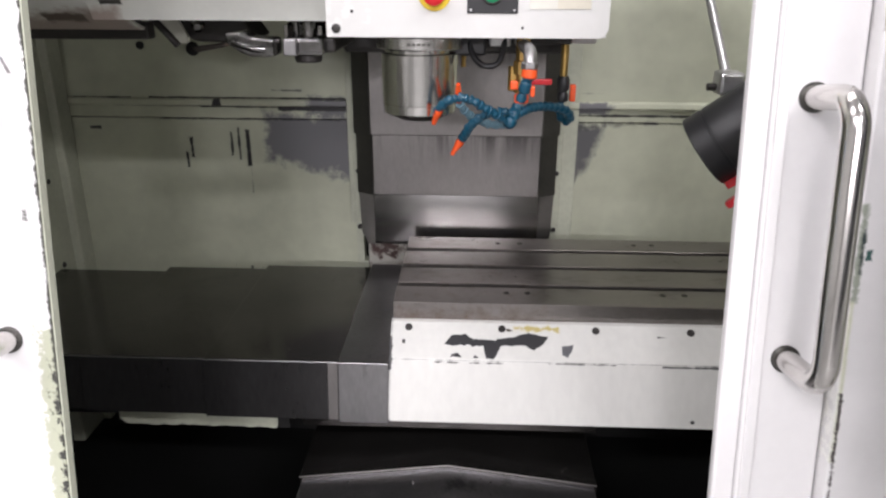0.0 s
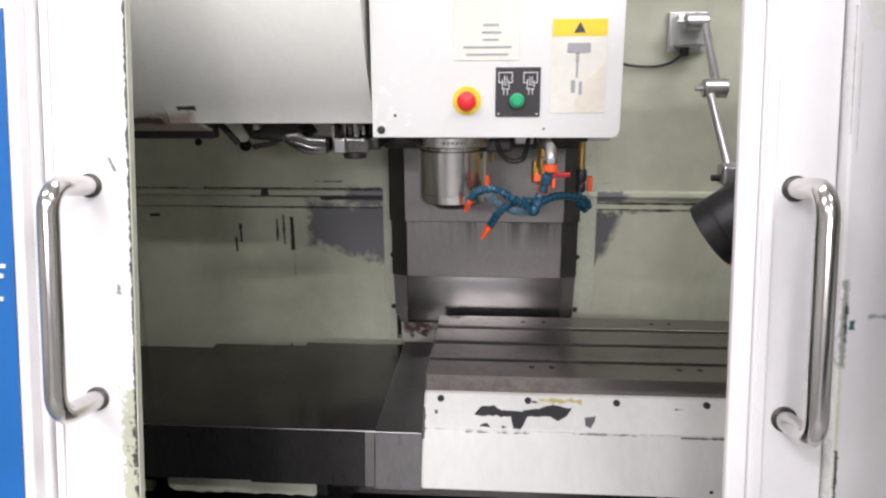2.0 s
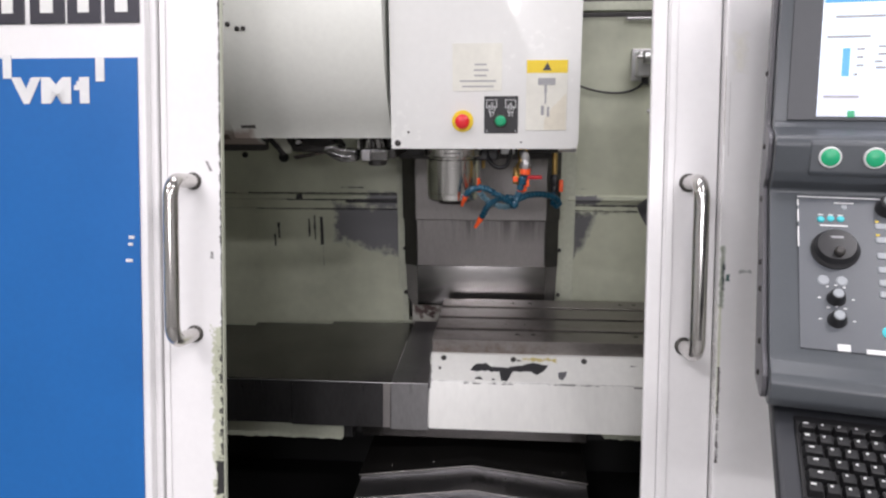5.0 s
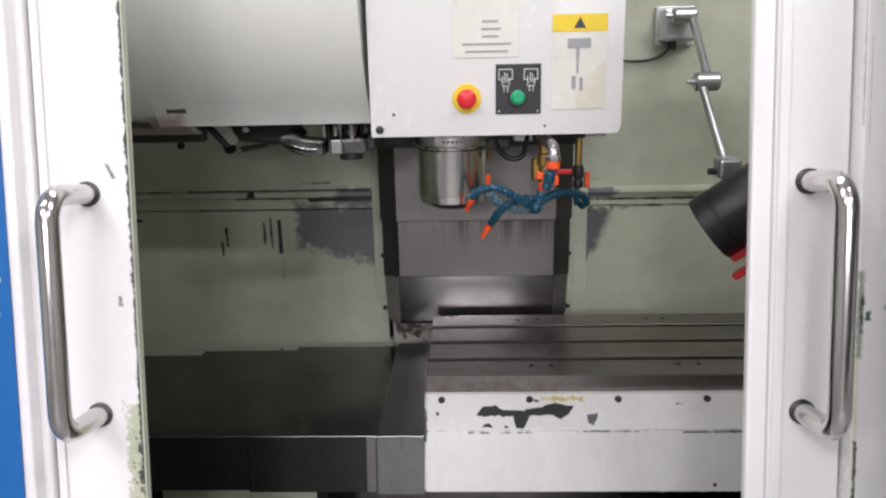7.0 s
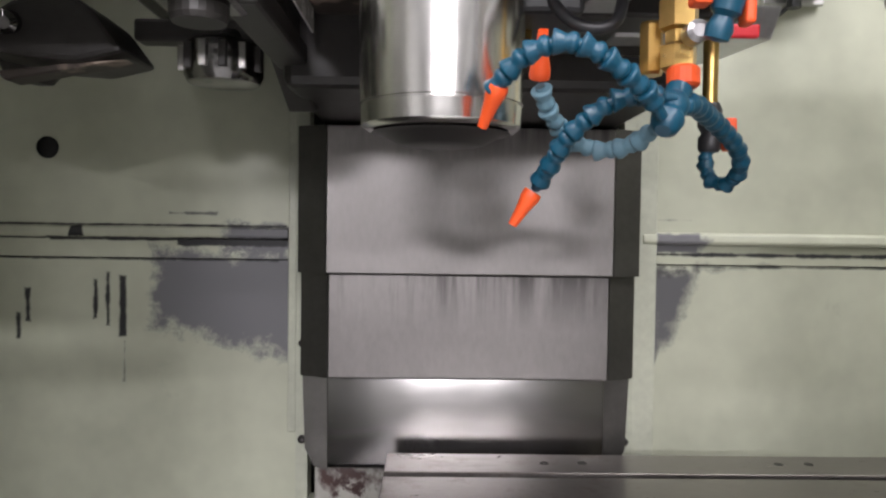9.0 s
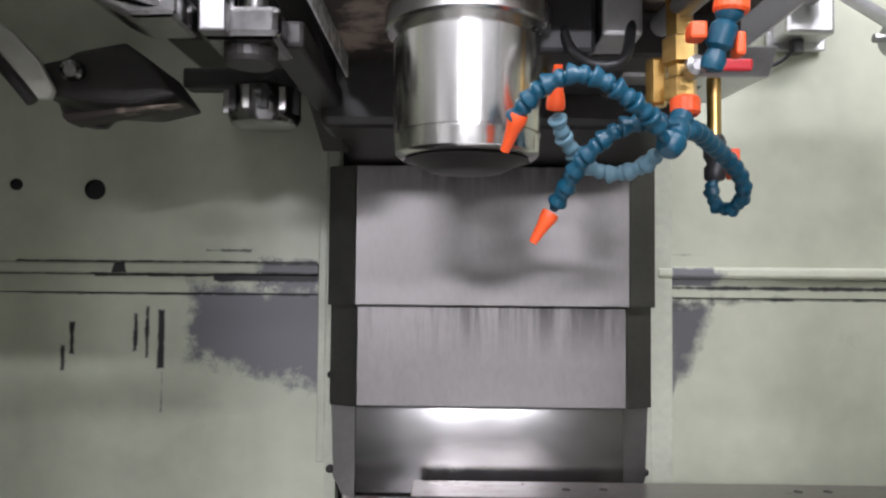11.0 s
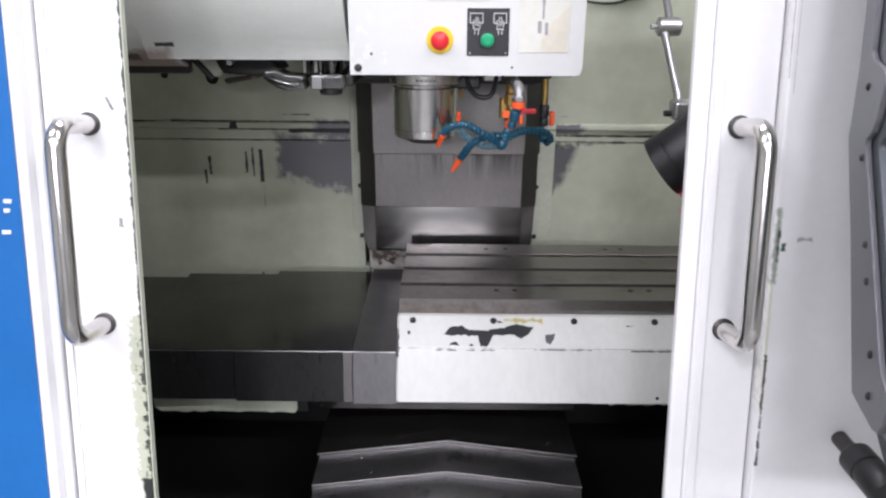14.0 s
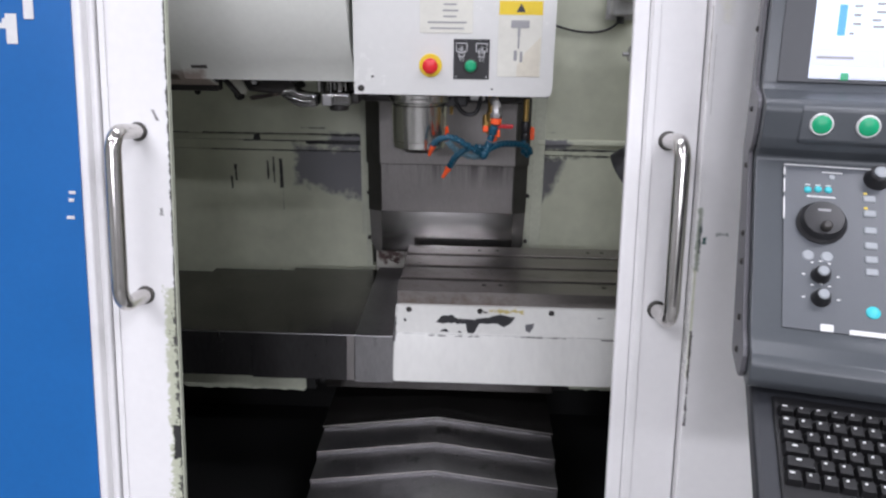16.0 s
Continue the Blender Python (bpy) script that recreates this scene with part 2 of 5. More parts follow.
M_apron = surface("worn_white_apron_paint", (0.72, 0.72, 0.69), 0.24, 0, 0.06, 5.0, 80, 0.03, coat=0.2, stretch=(1, 1, 0.35), dark=(0.52, 0.51, 0.48), dark_at=0.68, patches=apron_marks, smooth_wear=True)
drum_marks = [
    ([(-1, 0, -0.49), (1, 0, 0.95), (0.12, -1, 1.490), (0, 1, -1.30)], 0.05, 0.016, (0.40, 0.33, 0.29), 0.5),
    (box_planes(-0.520, -0.485, 1.424, 1.433), 0.006, 0.002, (0.06, 0.055, 0.05), 0.5),
    (box_planes(-0.63, -0.56, 1.395, 1.412), 0.02, 0.004, (0.12, 0.09, 0.07), 0.6),
    (box_planes(-0.60, -0.50, 1.678, 1.682), 0.008, 0.002, (0.03, 0.03, 0.03), 0.6),
    (box_planes(-0.575, -0.56, 1.66, 1.72), 0.015, 0.003, (0.03, 0.03, 0.03), 0.6),
]
M_drum = surface("pale_grey_green_cover_paint", (0.74, 0.75, 0.70), 0.33, 0, 0.05, 2.0, 80, 0.02, coat=0.1, patches=drum_marks)
M_steel = surface("brushed_steel", (0.60, 0.59, 0.57), 0.24, 1.0, 0.10, 8.0, 200, 0.03, stretch=(1, 1, 0.15))
M_steel_dull = surface("rubbed_cover_steel", (0.36, 0.355, 0.36), 0.33, 1.0, 0.15, 7.0, 160, 0.03, stretch=(1, 1, 0.2))
M_chrome = surface("worn_chrome", (0.62, 0.60, 0.58), 0.20, 1.0, 0.10, 14.0, 160, 0.03, stretch=(1, 1, 0.2))
M_darkchrome = surface("oily_chrome", (0.24, 0.235, 0.232), 0.16, 1.0, 0.25, 25.0, 160, 0.05, dark=(0.05, 0.05, 0.05), dark_at=0.55)
M_spindle = surface("ground_spindle_steel", (0.66, 0.65, 0.63), 0.18, 1.0, 0.06, 6.0, 260, 0.02, stretch=(0.2, 0.2, 1))
M_cover = surface("satin_stainless_cover", (0.235, 0.223, 0.218), 0.42, 1.0, 0.12, 5.0, 160, 0.02, stretch=(1, 1, 0.45), dark=(0.180, 0.170, 0.165), dark_at=0.60, streaks=((1.062, 1.136), (1.285, 1.33)))
M_skirt = surface("polished_stainless_skirt", (0.36, 0.35, 0.345), 0.24, 1.0, 0.08, 6.0, 90, 0.04, stretch=(0.3, 1, 1))
# Darker than the cover face: the sides' dark reflections are put into the colour.
M_coverside = surface("shaded_cover_side_steel", (0.10, 0.097, 0.09), 0.42, 0.85, 0.15, 8.0, 120, 0.03)
M_way = surface("dark_oiled_way_cover", (0.122, 0.116, 0.110), 0.17, 0.9, 0.22, 5.0, 130, 0.03, dark=(0.085, 0.083, 0.08), dark_at=0.58)
# Darker copy of the way cover steel: dark reflections put into the colour.
M_wayfront = surface("reflection_darkened_way_front", (0.042, 0.041, 0.042), 0.30, 0.8, 0.25, 5.0, 130, 0.02, stretch=(1, 1, 0.3))
M_way_bright = surface("scraped_way_cover_steel", (0.25, 0.245, 0.25), 0.32, 0.95, 0.15, 7.0, 160, 0.03, dark=(0.12, 0.12, 0.12), dark_at=0.6, stretch=(1, 1, 0.3))
table_marks = [(box_planes(-0.11, 0.18, 0.84, 0.893), 0.18, 0.06, (0.17, 0.125, 0.10), 0.5)]
M_table = surface("ground_cast_iron_table", (0.27, 0.25, 0.238), 0.30, 0.9, 0.14, 9.0, 140, 0.004, dark=(0.19, 0.172, 0.16), dark_at=0.56, stretch=(0.6, 1.4, 1), patches=table_marks)
M_slot = surface("dark_slot_iron", (0.05, 0.047, 0.043), 0.45, 0.7, 0.2, 20, 120, 0.05)
M_black = surface("black_plastic", (0.018, 0.018, 0.02), 0.42, 0, 0.2, 12, 120, 0.04)
M_darkcast = surface("dark_oily_casting", (0.035, 0.032, 0.03), 0.42, 0.1, 0.3, 12, 90, 0.1)
M_peel = surface("peeling_painted_casting", (0.045, 0.035, 0.03), 0.5, 0.0, 0.3, 6, 90, 0.15, dark=(0.42, 0.33, 0.27), dark_at=0.53)
stain_marks = [(box_planes(-0.01, 0.30, 0.79, 0.86), 0.05, 0.006, (0.07, 0.018, 0.016), 0.3), (box_planes(-0.185, -0.145, 0.812, 0.832), 0.09, 0.006, (0.045, 0.022, 0.02), 0.4)]
M_casting = surface("stained_cream_casting", (0.42, 0.41, 0.37), 0.4, 0, 0.15, 10, 90, 0.08, dark=(0.06, 0.03, 0.026), dark_at=0.50, patches=stain_marks)
M_pinkpeel = surface("pinkish_peeling_rail_paint", (0.040, 0.036, 0.034), 0.45, 0.0, 0.25, 7, 90, 0.12, dark=(0.26, 0.195, 0.175), dark_at=0.60)
# Near-black tone stands for the deep shade under the table and covers.
M_pan = surface("pan_shade_black", (0.007, 0.007, 0.007), 0.6, 0, 0.3, 8, 60, 0.1)
M_hose = surface("blue_hose_plastic", (0.006, 0.068, 0.118), 0.35, 0, 0.12, 30, 120, 0.03)
M_hose_pale = surface("chalky_blue_hose_plastic", (0.13, 0.24, 0.30), 0.5, 0, 0.2, 30, 120, 0.05)
M_orange = surface("orange_nozzle_plastic", (0.85, 0.10, 0.02), 0.4, 0, 0.08, 30, 120, 0.02)
M_red = surface("red_plastic", (0.55, 0.02, 0.03), 0.38, 0, 0.1, 20, 120, 0.03)
M_redbutton = surface("red_button_plastic", (0.72, 0.02, 0.03), 0.35, 0, 0.05, 20, 120, 0.02)
M_yellow = surface("yellow_plastic", (0.80, 0.58, 0.02), 0.4, 0, 0.06, 20, 120, 0.02)
M_green = surface("green_button_plastic", (0.01, 0.36, 0.16), 0.32, 0, 0.08, 20, 120, 0.02)
M_brass = surface("brass", (0.60, 0.40, 0.14), 0.30, 1.0, 0.12, 30, 120, 0.04)
M_alu = surface("cast_aluminium", (0.62, 0.62, 0.62), 0.36, 0.9, 0.1, 20, 160, 0.06)
M_pend = surface("grey_console_paint", (0.070, 0.078, 0.087), 0.36, 0, 0.06, 5, 180, 0.05)
M_pendside = surface("light_grey_side_plate", (0.12, 0.118, 0.130), 0.42, 0, 0.06, 5, 180, 0.04)
M_pendface = surface("grey_keypad_film", (0.088, 0.096, 0.108), 0.40, 0, 0.05, 5, 120, 0.02)
M_bezel = surface("dark_grey_screen_bezel", (0.060, 0.063, 0.070), 0.5, 0, 0.05, 6, 120, 0.03)
M_traygrey = surface("charcoal_tray_plastic", (0.026, 0.028, 0.033), 0.5, 0, 0.08, 8, 120, 0.03)
M_key = surface("black_key_plastic", (0.006, 0.006, 0.007), 0.5, 0, 0.1, 20, 120, 0.02)
M_print = surface("white_print", (0.72, 0.72, 0.72), 0.5, 0, 0.05, 20, 100, 0.0)
M_greyprint = surface("grey_print", (0.34, 0.34, 0.35), 0.5, 0, 0.1, 20, 100, 0.0)
M_cyan = surface("cyan_key_plastic", (0.05, 0.52, 0.58), 0.4, 0, 0.05, 20, 100, 0.0)
M_greykey = surface("grey_key_plastic", (0.30, 0.32, 0.34), 0.4, 0, 0.05, 20, 100, 0.0)
M_paper = surface("yellowed_paper_label", (0.72, 0.71, 0.64), 0.6, 0, 0.06, 14, 80, 0.02)
M_paper2 = surface("tanned_paper_label", (0.70, 0.66, 0.555), 0.6, 0, 0.08, 14, 80, 0.02)
M_logo = surface("dark_logo_vinyl", (0.03, 0.028, 0.04), 0.4, 0, 0.1, 10, 80, 0.02)
M_floor = surface("grey_workshop_floor", (0.22, 0.22, 0.21), 0.5, 0, 0.15, 2, 60, 0.05)
M_roomwall = surface("pale_workshop_wall", (0.62, 0.62, 0.60), 0.6, 0, 0.08, 1.0, 60, 0.03)
M_ceil = surface("white_workshop_ceiling", (0.70, 0.70, 0.70), 0.7, 0, 0.05, 1.0, 60, 0.03)
M_beige = surface("pale_rubber_lip", (0.55, 0.55, 0.47), 0.5, 0, 0.1, 10, 80, 0.05)


def glow(name, color, strength):
    m, nodes, links, bsdf = shader(name)
    bsdf.inputs["Base Color"].default_value = (*color, 1)
    bsdf.inputs["Emission Color"].default_value = (*color, 1)
    bsdf.inputs["Emission Strength"].default_value = strength
    bsdf.inputs["Roughness"].default_value = 0.3
    return m


M_screen = glow("lit_screen_white", (0.78, 0.86, 0.97), 0.37)
M_screen_blue = glow("lit_screen_blue", (0.08, 0.36, 0.80), 0.45)
M_screen_grey = glow("lit_screen_grey", (0.62, 0.64, 0.78), 0.4)
M_tube = glow("lit_tube_diffuser", (1.0, 0.97, 1.0), 5.0)


# ---- mesh builders ----
def thing(name, label, category, group="", at=(0, 0, 0)):
    ob = new(name)
    ob.empty_display_size = 0.05
    ob.location = at
    return tagged(ob, label, category, group)


def part(name, bm, material, parent=None, label="", smooth=False, kind=""):
    """One mesh object from a bmesh in world coordinates, under a thing or a part."""
    bmesh.ops.recalc_face_normals(bm, faces=bm.faces)
    me = bpy.data.meshes.new(name)
    bm.to_mesh(me)
    bm.free()
    me.materials.append(material)
    if smooth:
        me.shade_smooth()
        me.set_sharp_from_angle(angle=radians(38))
    ob = new(name, me)
    if parent is not None:
        ob.parent = parent
        base = Vector((0, 0, 0))
        p = parent
        while p is not None:
            base += p.location
            p = p.parent
        ob.location = -base
    if label:
        ob["label"] = label
    if kind:
        ob["kind"] = kind
    return ob


def bevel(bm, width, segments=2):
    if width > 0:
        bmesh.ops.bevel(bm, geom=list(bm.edges), offset=width, segments=segments, affect="EDGES", profile=0.5, clamp_overlap=True)
    return bm


def box(x0, x1, y0, y1, z0, z1, bev=0.0, bm=None, seg=2):
    b = bmesh.new()
    bmesh.ops.create_cube(b, size=1.0)
    bmesh.ops.transform(b, verts=b.verts, matrix=Matrix.LocRotScale(((x0 + x1) / 2, (y0 + y1) / 2, (z0 + z1) / 2), None, (x1 - x0, y1 - y0, z1 - z0)))
    bevel(b, bev, seg)
    return join(bm, b)


def join(bm, b):
    if bm is None:
        return b
    me = bpy.data.meshes.new("tmp")
    b.to_mesh(me)
    b.free()
    bm.from_mesh(me)
    bpy.data.meshes.remove(me)
    return bm


def prism(profile, x0, x1, bev=0.0, bm=None, seg=2):
    """A profile of (y, z) pulled along x."""
    b = bmesh.new()
    a = [b.verts.new((x0, y, z)) for y, z in profile]
    c = [b.verts.new((x1, y, z)) for y, z in profile]
    b.faces.new(a)
    b.faces.new(list(reversed(c)))
    n = len(profile)
    for i in range(n):
        b.faces.new((a[i], a[(i + 1) % n], c[(i + 1) % n], c[i]))
    bmesh.ops.recalc_face_normals(b, faces=b.faces)
    bevel(b, bev, seg)
    return join(bm, b)


def plate(profile, y0, y1, bev=0.0, bm=None):
    """A profile of (x, z) pulled along y."""
    b = bmesh.new()
    a = [b.verts.new((x, y0, z)) for x, z in profile]
    c = [b.verts.new((x, y1, z)) for x, z in profile]
    b.faces.new(a)
    b.faces.new(list(reversed(c)))
    n = len(profile)
    for i in range(n):
        b.faces.new((a[i], a[(i + 1) % n], c[(i + 1) % n], c[i]))
    bmesh.ops.recalc_face_normals(b, faces=b.faces)
    bevel(b, bev, 2)
    return join(bm, b)


def lathe(profile, p0, axis, seg=24, bm=None):
    """A profile of (radius, height) turned round axis from p0."""
    b = bmesh.new()
    rot = Vector(axis).normalized().to_track_quat("Z", "Y").to_matrix()
    rings = []
    for r, h in profile:
        rings.append([b.verts.new(Vector(p0) + rot @ Vector((r * math.cos(2 * math.pi * k / seg), r * math.sin(2 * math.pi * k / seg), h))) for k in range(seg)])
    for i in range(len(rings) - 1):
        for k in range(seg):
            b.faces.new((rings[i][k], rings[i][(k + 1) % seg], rings[i + 1][(k + 1) % seg], rings[i + 1][k]))
    b.faces.new(list(reversed(rings[0])))
    b.faces.new(rings[-1])
    return join(bm, b)


def rod(p0, p1, r, seg=20, r1=None, bm=None, bev=0.0):
    d = Vector(p1) - Vector(p0)
    h = d.length
    r1 = r if r1 is None else r1
    prof = [(r, 0), (r1, h)] if bev <= 0 else [(r - bev, 0), (r, bev), (r1, h - bev), (r1 - bev, h)]
    return lathe(prof, p0, d, seg, bm)


def smooth_path(points, steps=8):
    """Catmull-Rom through points."""
    pts = [Vector(p) for p in points]
    pts = [2 * pts[0] - pts[1]] + pts + [2 * pts[-1] - pts[-2]]
    out = []
    for i in range(1, len(pts) - 2):
        for s in range(steps):
            t = s / steps
            a, b, c, d = pts[i - 1], pts[i], pts[i + 1], pts[i + 2]
            out.append(0.5 * (2 * b + (c - a) * t + (2 * a - 5 * b + 4 * c - d) * t * t + (3 * b - a - 3 * c + d) * t ** 3))
    out.append(pts[-2])
    return out


def tube(points, r, seg=14, bm=None):
    b = bmesh.new()
    rings = []
    ref = Vector((0.31, 0.2, 0.93))
    for i, p in enumerate(points):
        d = (points[min(i + 1, len(points) - 1)] - points[max(i - 1, 0)]).normalized()
        u = (ref - ref.dot(d) * d).normalized()
        ref = u
        v = d.cross(u)
        rings.append([b.verts.new(p + r * (math.cos(2 * math.pi * k / seg) * u + math.sin(2 * math.pi * k / seg) * v)) for k in range(seg)])
    for i in range(len(rings) - 1):
        for k in range(seg):
            b.faces.new((rings[i][k], rings[i][(k + 1) % seg], rings[i + 1][(k + 1) % seg], rings[i + 1][k]))
    b.faces.new(list(reversed(rings[0])))
    b.faces.new(rings[-1])
    return join(bm, b)


def text_mesh(name, words, size, m, material, parent, bold=0.0, heavy=0.0):
    """Raised lettering in the built-in font."""
    cu = bpy.data.curves.new(name, "FONT")
    cu.body, cu.size, cu.extrude, cu.offset = words, size, 0.0004, bold
    cu.align_x, cu.align_y, cu.space_character = "CENTER", "CENTER", 1.22
    tmp = bpy.data.objects.new(name + "_curve", cu)
    scene.collection.objects.link(tmp)
    me = bpy.data.meshes.new_from_object(tmp.evaluated_get(bpy.context.evaluated_depsgraph_get()))
    bpy.data.objects.remove(tmp)
    if heavy > 0:
        stack = bmesh.new()
        for k in range(4):
            me.transform(Matrix.Translation((heavy * (-0.5 if k == 0 else 1 / 3), 0, 0.00007 * (1 if k else 0))))
            stack.from_mesh(me)
        stack.to_mesh(me)
        stack.free()
    me.transform(m)
    me.materials.clear()
    me.materials.append(material)
    ob = new(name, me)
    ob.parent = parent
    return ob


# ---- workshop shell ----
def structure(name, bm, material, label, smooth=False):
    return tagged(part(name, bm, material, None, label, smooth), kind="structure")


structure("floor", box(-5, 5, -10.5, 4.5, -0.1, 0.0), M_floor, "grey concrete workshop floor")
structure("ceiling", box(-5, 5, -10.5, 4.5, 3.6, 3.7), M_ceil, "white workshop ceiling")
structure("wall_north", box(-5, 5, 4.5, 4.6, 0, 3.6), M_roomwall, "pale painted workshop wall")
structure("wall_south", box(-5, 5, -10.6, -10.5, 0, 3.6), M_roomwall, "pale painted workshop wall")
structure("wall_west", box(-5.1, -5, -10.5, 4.5, 0, 3.6), M_roomwall, "pale painted workshop wall")
structure("wall_east", box(5, 5.1, -10.5, 4.5, 0, 3.6), M_roomwall, "pale painted workshop wall")
for tx, ty, watts in TUBES:
    fixture = thing("ceiling_light", "long white fluorescent ceiling light, switched on", "ceiling light", "workshop ceiling lights", (tx, ty, 3.6))
    part("housing", box(tx - 0.8, tx + 0.8, ty - 0.14, ty + 0.14, 3.47, 3.60, 0.01), M_ceil, fixture)
    part("diffuser", box(tx - 0.76, tx + 0.76, ty - 0.115, ty + 0.115, 3.44, 3.472, 0.008), M_tube, fixture, "glowing diffuser")


# Fixtures made up for the unseen fill lamps.
for fx, fy, watts in FILLS:
    fill_unit = thing("fill_light", "unseen tilted fill light, added to light the lower rear wall", "ceiling light", "hanging workshop lights", (fx, fy, 3.6))
    tilt = pose(fx, fy, 3.10, 40)
    for nm, (z0, z1, hx, hy), mat, lab in (("housing", (0.036, 0.12, 0.66, 0.23), M_ceil, ""), ("diffuser", (0.006, 0.035, 0.63, 0.21), M_tube, "glowing diffuser")):
        b = box(-hx, hx, -hy, hy, z0, z1, 0.006)
        bmesh.ops.transform(b, verts=b.verts, matrix=tilt)
        part(nm, b, mat, fill_unit, lab)
    for sx in (-0.5, 0.5):
        part("hanger", rod((fx + sx, fy - 0.04, 3.19), (fx + sx, fy - 0.04, 3.60), 0.006, 10), M_alu, fill_unit)


# ---- machine enclosure ----
LEAN_Y, LEAN = 0.005, 0.16


def front(z, off=0.0):
    """The depth of the sloping machine front at height z."""
    return LEAN_Y + LEAN * (z - 1.22) + off


def sloped(x0, x1, z0, z1, off, thick, bev=0.0, bm=None):
    prof = [(front(z0, off), z0), (front(z1, off), z1), (front(z1, off + thick), z1), (front(z0, off + thick), z0)]
    return prism(prof, x0, x1, bev, bm)


WALL_Y = 0.957
back = structure("wall_back_panel", box(-0.945, -0.243, WALL_Y, WALL_Y + 0.03, 0.35, 1.148), M_wall, "cream painted rear wall of the machine, paint worn to grey")
part("upper_sheet", box(-0.945, -0.243, WALL_Y + 0.004, WALL_Y + 0.03, 1.150, 1.70), M_wall, back)
part("ledge", prism([(WALL_Y - 0.006, 1.179), (WALL_Y - 0.008, 1.183), (WALL_Y - 0.006, 1.193), (WALL_Y + 0.003, 1.197), (WALL_Y + 0.003, 1.177)], -0.945, -0.256, 0.0015), M_wall, back)
part("edge_strip", box(-0.2555, -0.243, WALL_Y - 0.006, WALL_Y - 0.0005, 0.90, 1.70, 0.002), M_cream, back)
back_r = structure("wall_back_panel_right", box(0.243, 0.945, WALL_Y, WALL_Y + 0.03, 0.35, 1.148), M_wall, "cream painted rear wall of the machine, paint worn to grey")
part("upper_sheet", box(0.243, 0.945, WALL_Y + 0.004, WALL_Y + 0.03, 1.150, 1.70), M_wall, back_r)
part("ledge", prism([(WALL_Y - 0.006, 1.179), (WALL_Y - 0.008, 1.183), (WALL_Y - 0.006, 1.193), (WALL_Y + 0.003, 1.197), (WALL_Y + 0.003, 1.177)], 0.256, 0.945, 0.0015), M_wall, back_r)
part("edge_strip", box(0.243, 0.277, WALL_Y - 0.005, WALL_Y - 0.0005, 0.80, 1.70, 0.002), M_cream, back_r)
part("top_rail", box(0.243, 0.945, WALL_Y - 0.025, WALL_Y + 0.03, 1.715, 1.740, 0.003), M_cream, back_r, "pale folded rail along the top")
part("tie_bar", rod((0.40, WALL_Y - 0.012, 1.695), (0.80, WALL_Y - 0.012, 1.688), 0.005), M_alu, back_r, "thin metal bar")
# Dark panel added behind the opening; the shade beyond is in its colour.
structure("wall_behind_column", box(-0.945, 0.945, WALL_Y + 0.16, WALL_Y + 0.20, 0.0, 2.3), M_darkcast, "dark panel for the dark opening behind the rear wall")
# The unseen top, raised to 2.07, is added to block light from the left.
left = structure("wall_left_panel", box(-1.01, -0.98, -0.25, 1.14, 0.0, 2.072), M_cream, "cream painted left side wall of the machine")
part("corner_post", plate([(-0.98, 0.35), (-0.98, 1.70), (-0.925, 1.70), (-0.935, 0.35)], 0.80, 0.955, 0.004), M_cream, left, "folded corner post with screws")
part("corner_flange", plate([(-0.95, 0.35), (-0.94, 1.70), (-0.905, 1.70), (-0.915, 0.35)], 0.900, 0.956, 0.004), M_cream, left)
for bz in (0.815, 1.02, 1.25):
    part("screw", lathe([(0.007, 0), (0.007, 0.003), (0.004, 0.006)], (-0.9335, 0.85, bz), (1, 0, 0), 12), M_darkcast, left)
right = structure("wall_right_panel", box(0.98, 1.01, -0.25, 1.14, 0.0, 1.86), M_cream, "cream painted right side wall of the machine")
part("corner_post", plate([(0.98, 0.35), (0.98, 1.70), (0.93, 1.70), (0.94, 0.35)], 0.80, 0.955, 0.004), M_cream, right)
structure("chip_pan", box(-0.98, 0.98, -0.10, 1.11, 0.28, 0.32), M_pan, "chip pan under the table, black for the dark void there")
# Black sheets added over the cream walls put the shade below the covers.
for side_name, px in (("shade_sheet_left", -0.970), ("shade_sheet_right", 0.970)):
    structure(side_name, box(px - 0.006, px + 0.006, 0.03, 0.92, 0.30, 0.735), M_pan, "black sheet added to darken the side below the covers")
structure("shade_sheet_back", box(-0.92, 0.92, 0.925, 0.938, 0.3, 0.745), M_pan, "black sheet added to darken the lower rear wall")

# Black discs stand in for the dark inside of the holes.
for hx, hz, hr, nm in ((-0.602, 1.306, 0.0155, "large_hole"), (-0.723, 1.313, 0.009, "small_hole")):
    structure(nm, lathe([(hr, 0), (hr, 0.003), (hr * 0.82, 0.004), (hr * 0.8, 0.001)], (hx, WALL_Y + 0.004, hz), (0, -1, 0), 24), M_pan, "black disc for a hole in the rear wall")

# fixed front, left of the doorway
fl = structure("front_panel_left", sloped(-1.01, -0.546, 0.10, 1.86, -0.030, 0.05, 0.003), M_white, "white painted fixed front panel")
part("decal", sloped(-1.005, -0.5585, 0.25, 1.566, -0.0335, 0.003), M_blue, fl, "large blue vinyl panel")
E1 = sloped(-0.60, -0.5362, 0.10, 1.86, -0.010, 0.03, 0.004)
part("side_return", E1, M_white, fl)
slope_deg = 90 - math.degrees(math.atan(LEAN))
for wx, wz, ww, wh in ((-0.793, 1.552, 0.016, 0.040), (-0.624, 1.547, 0.016, 0.042)):
    part("torn_tab", sloped(wx - ww / 2, wx + ww / 2, wz - wh / 2, wz + wh / 2, -0.0362, 0.0028, 0.0012), M_print, fl, "torn white tab of film")
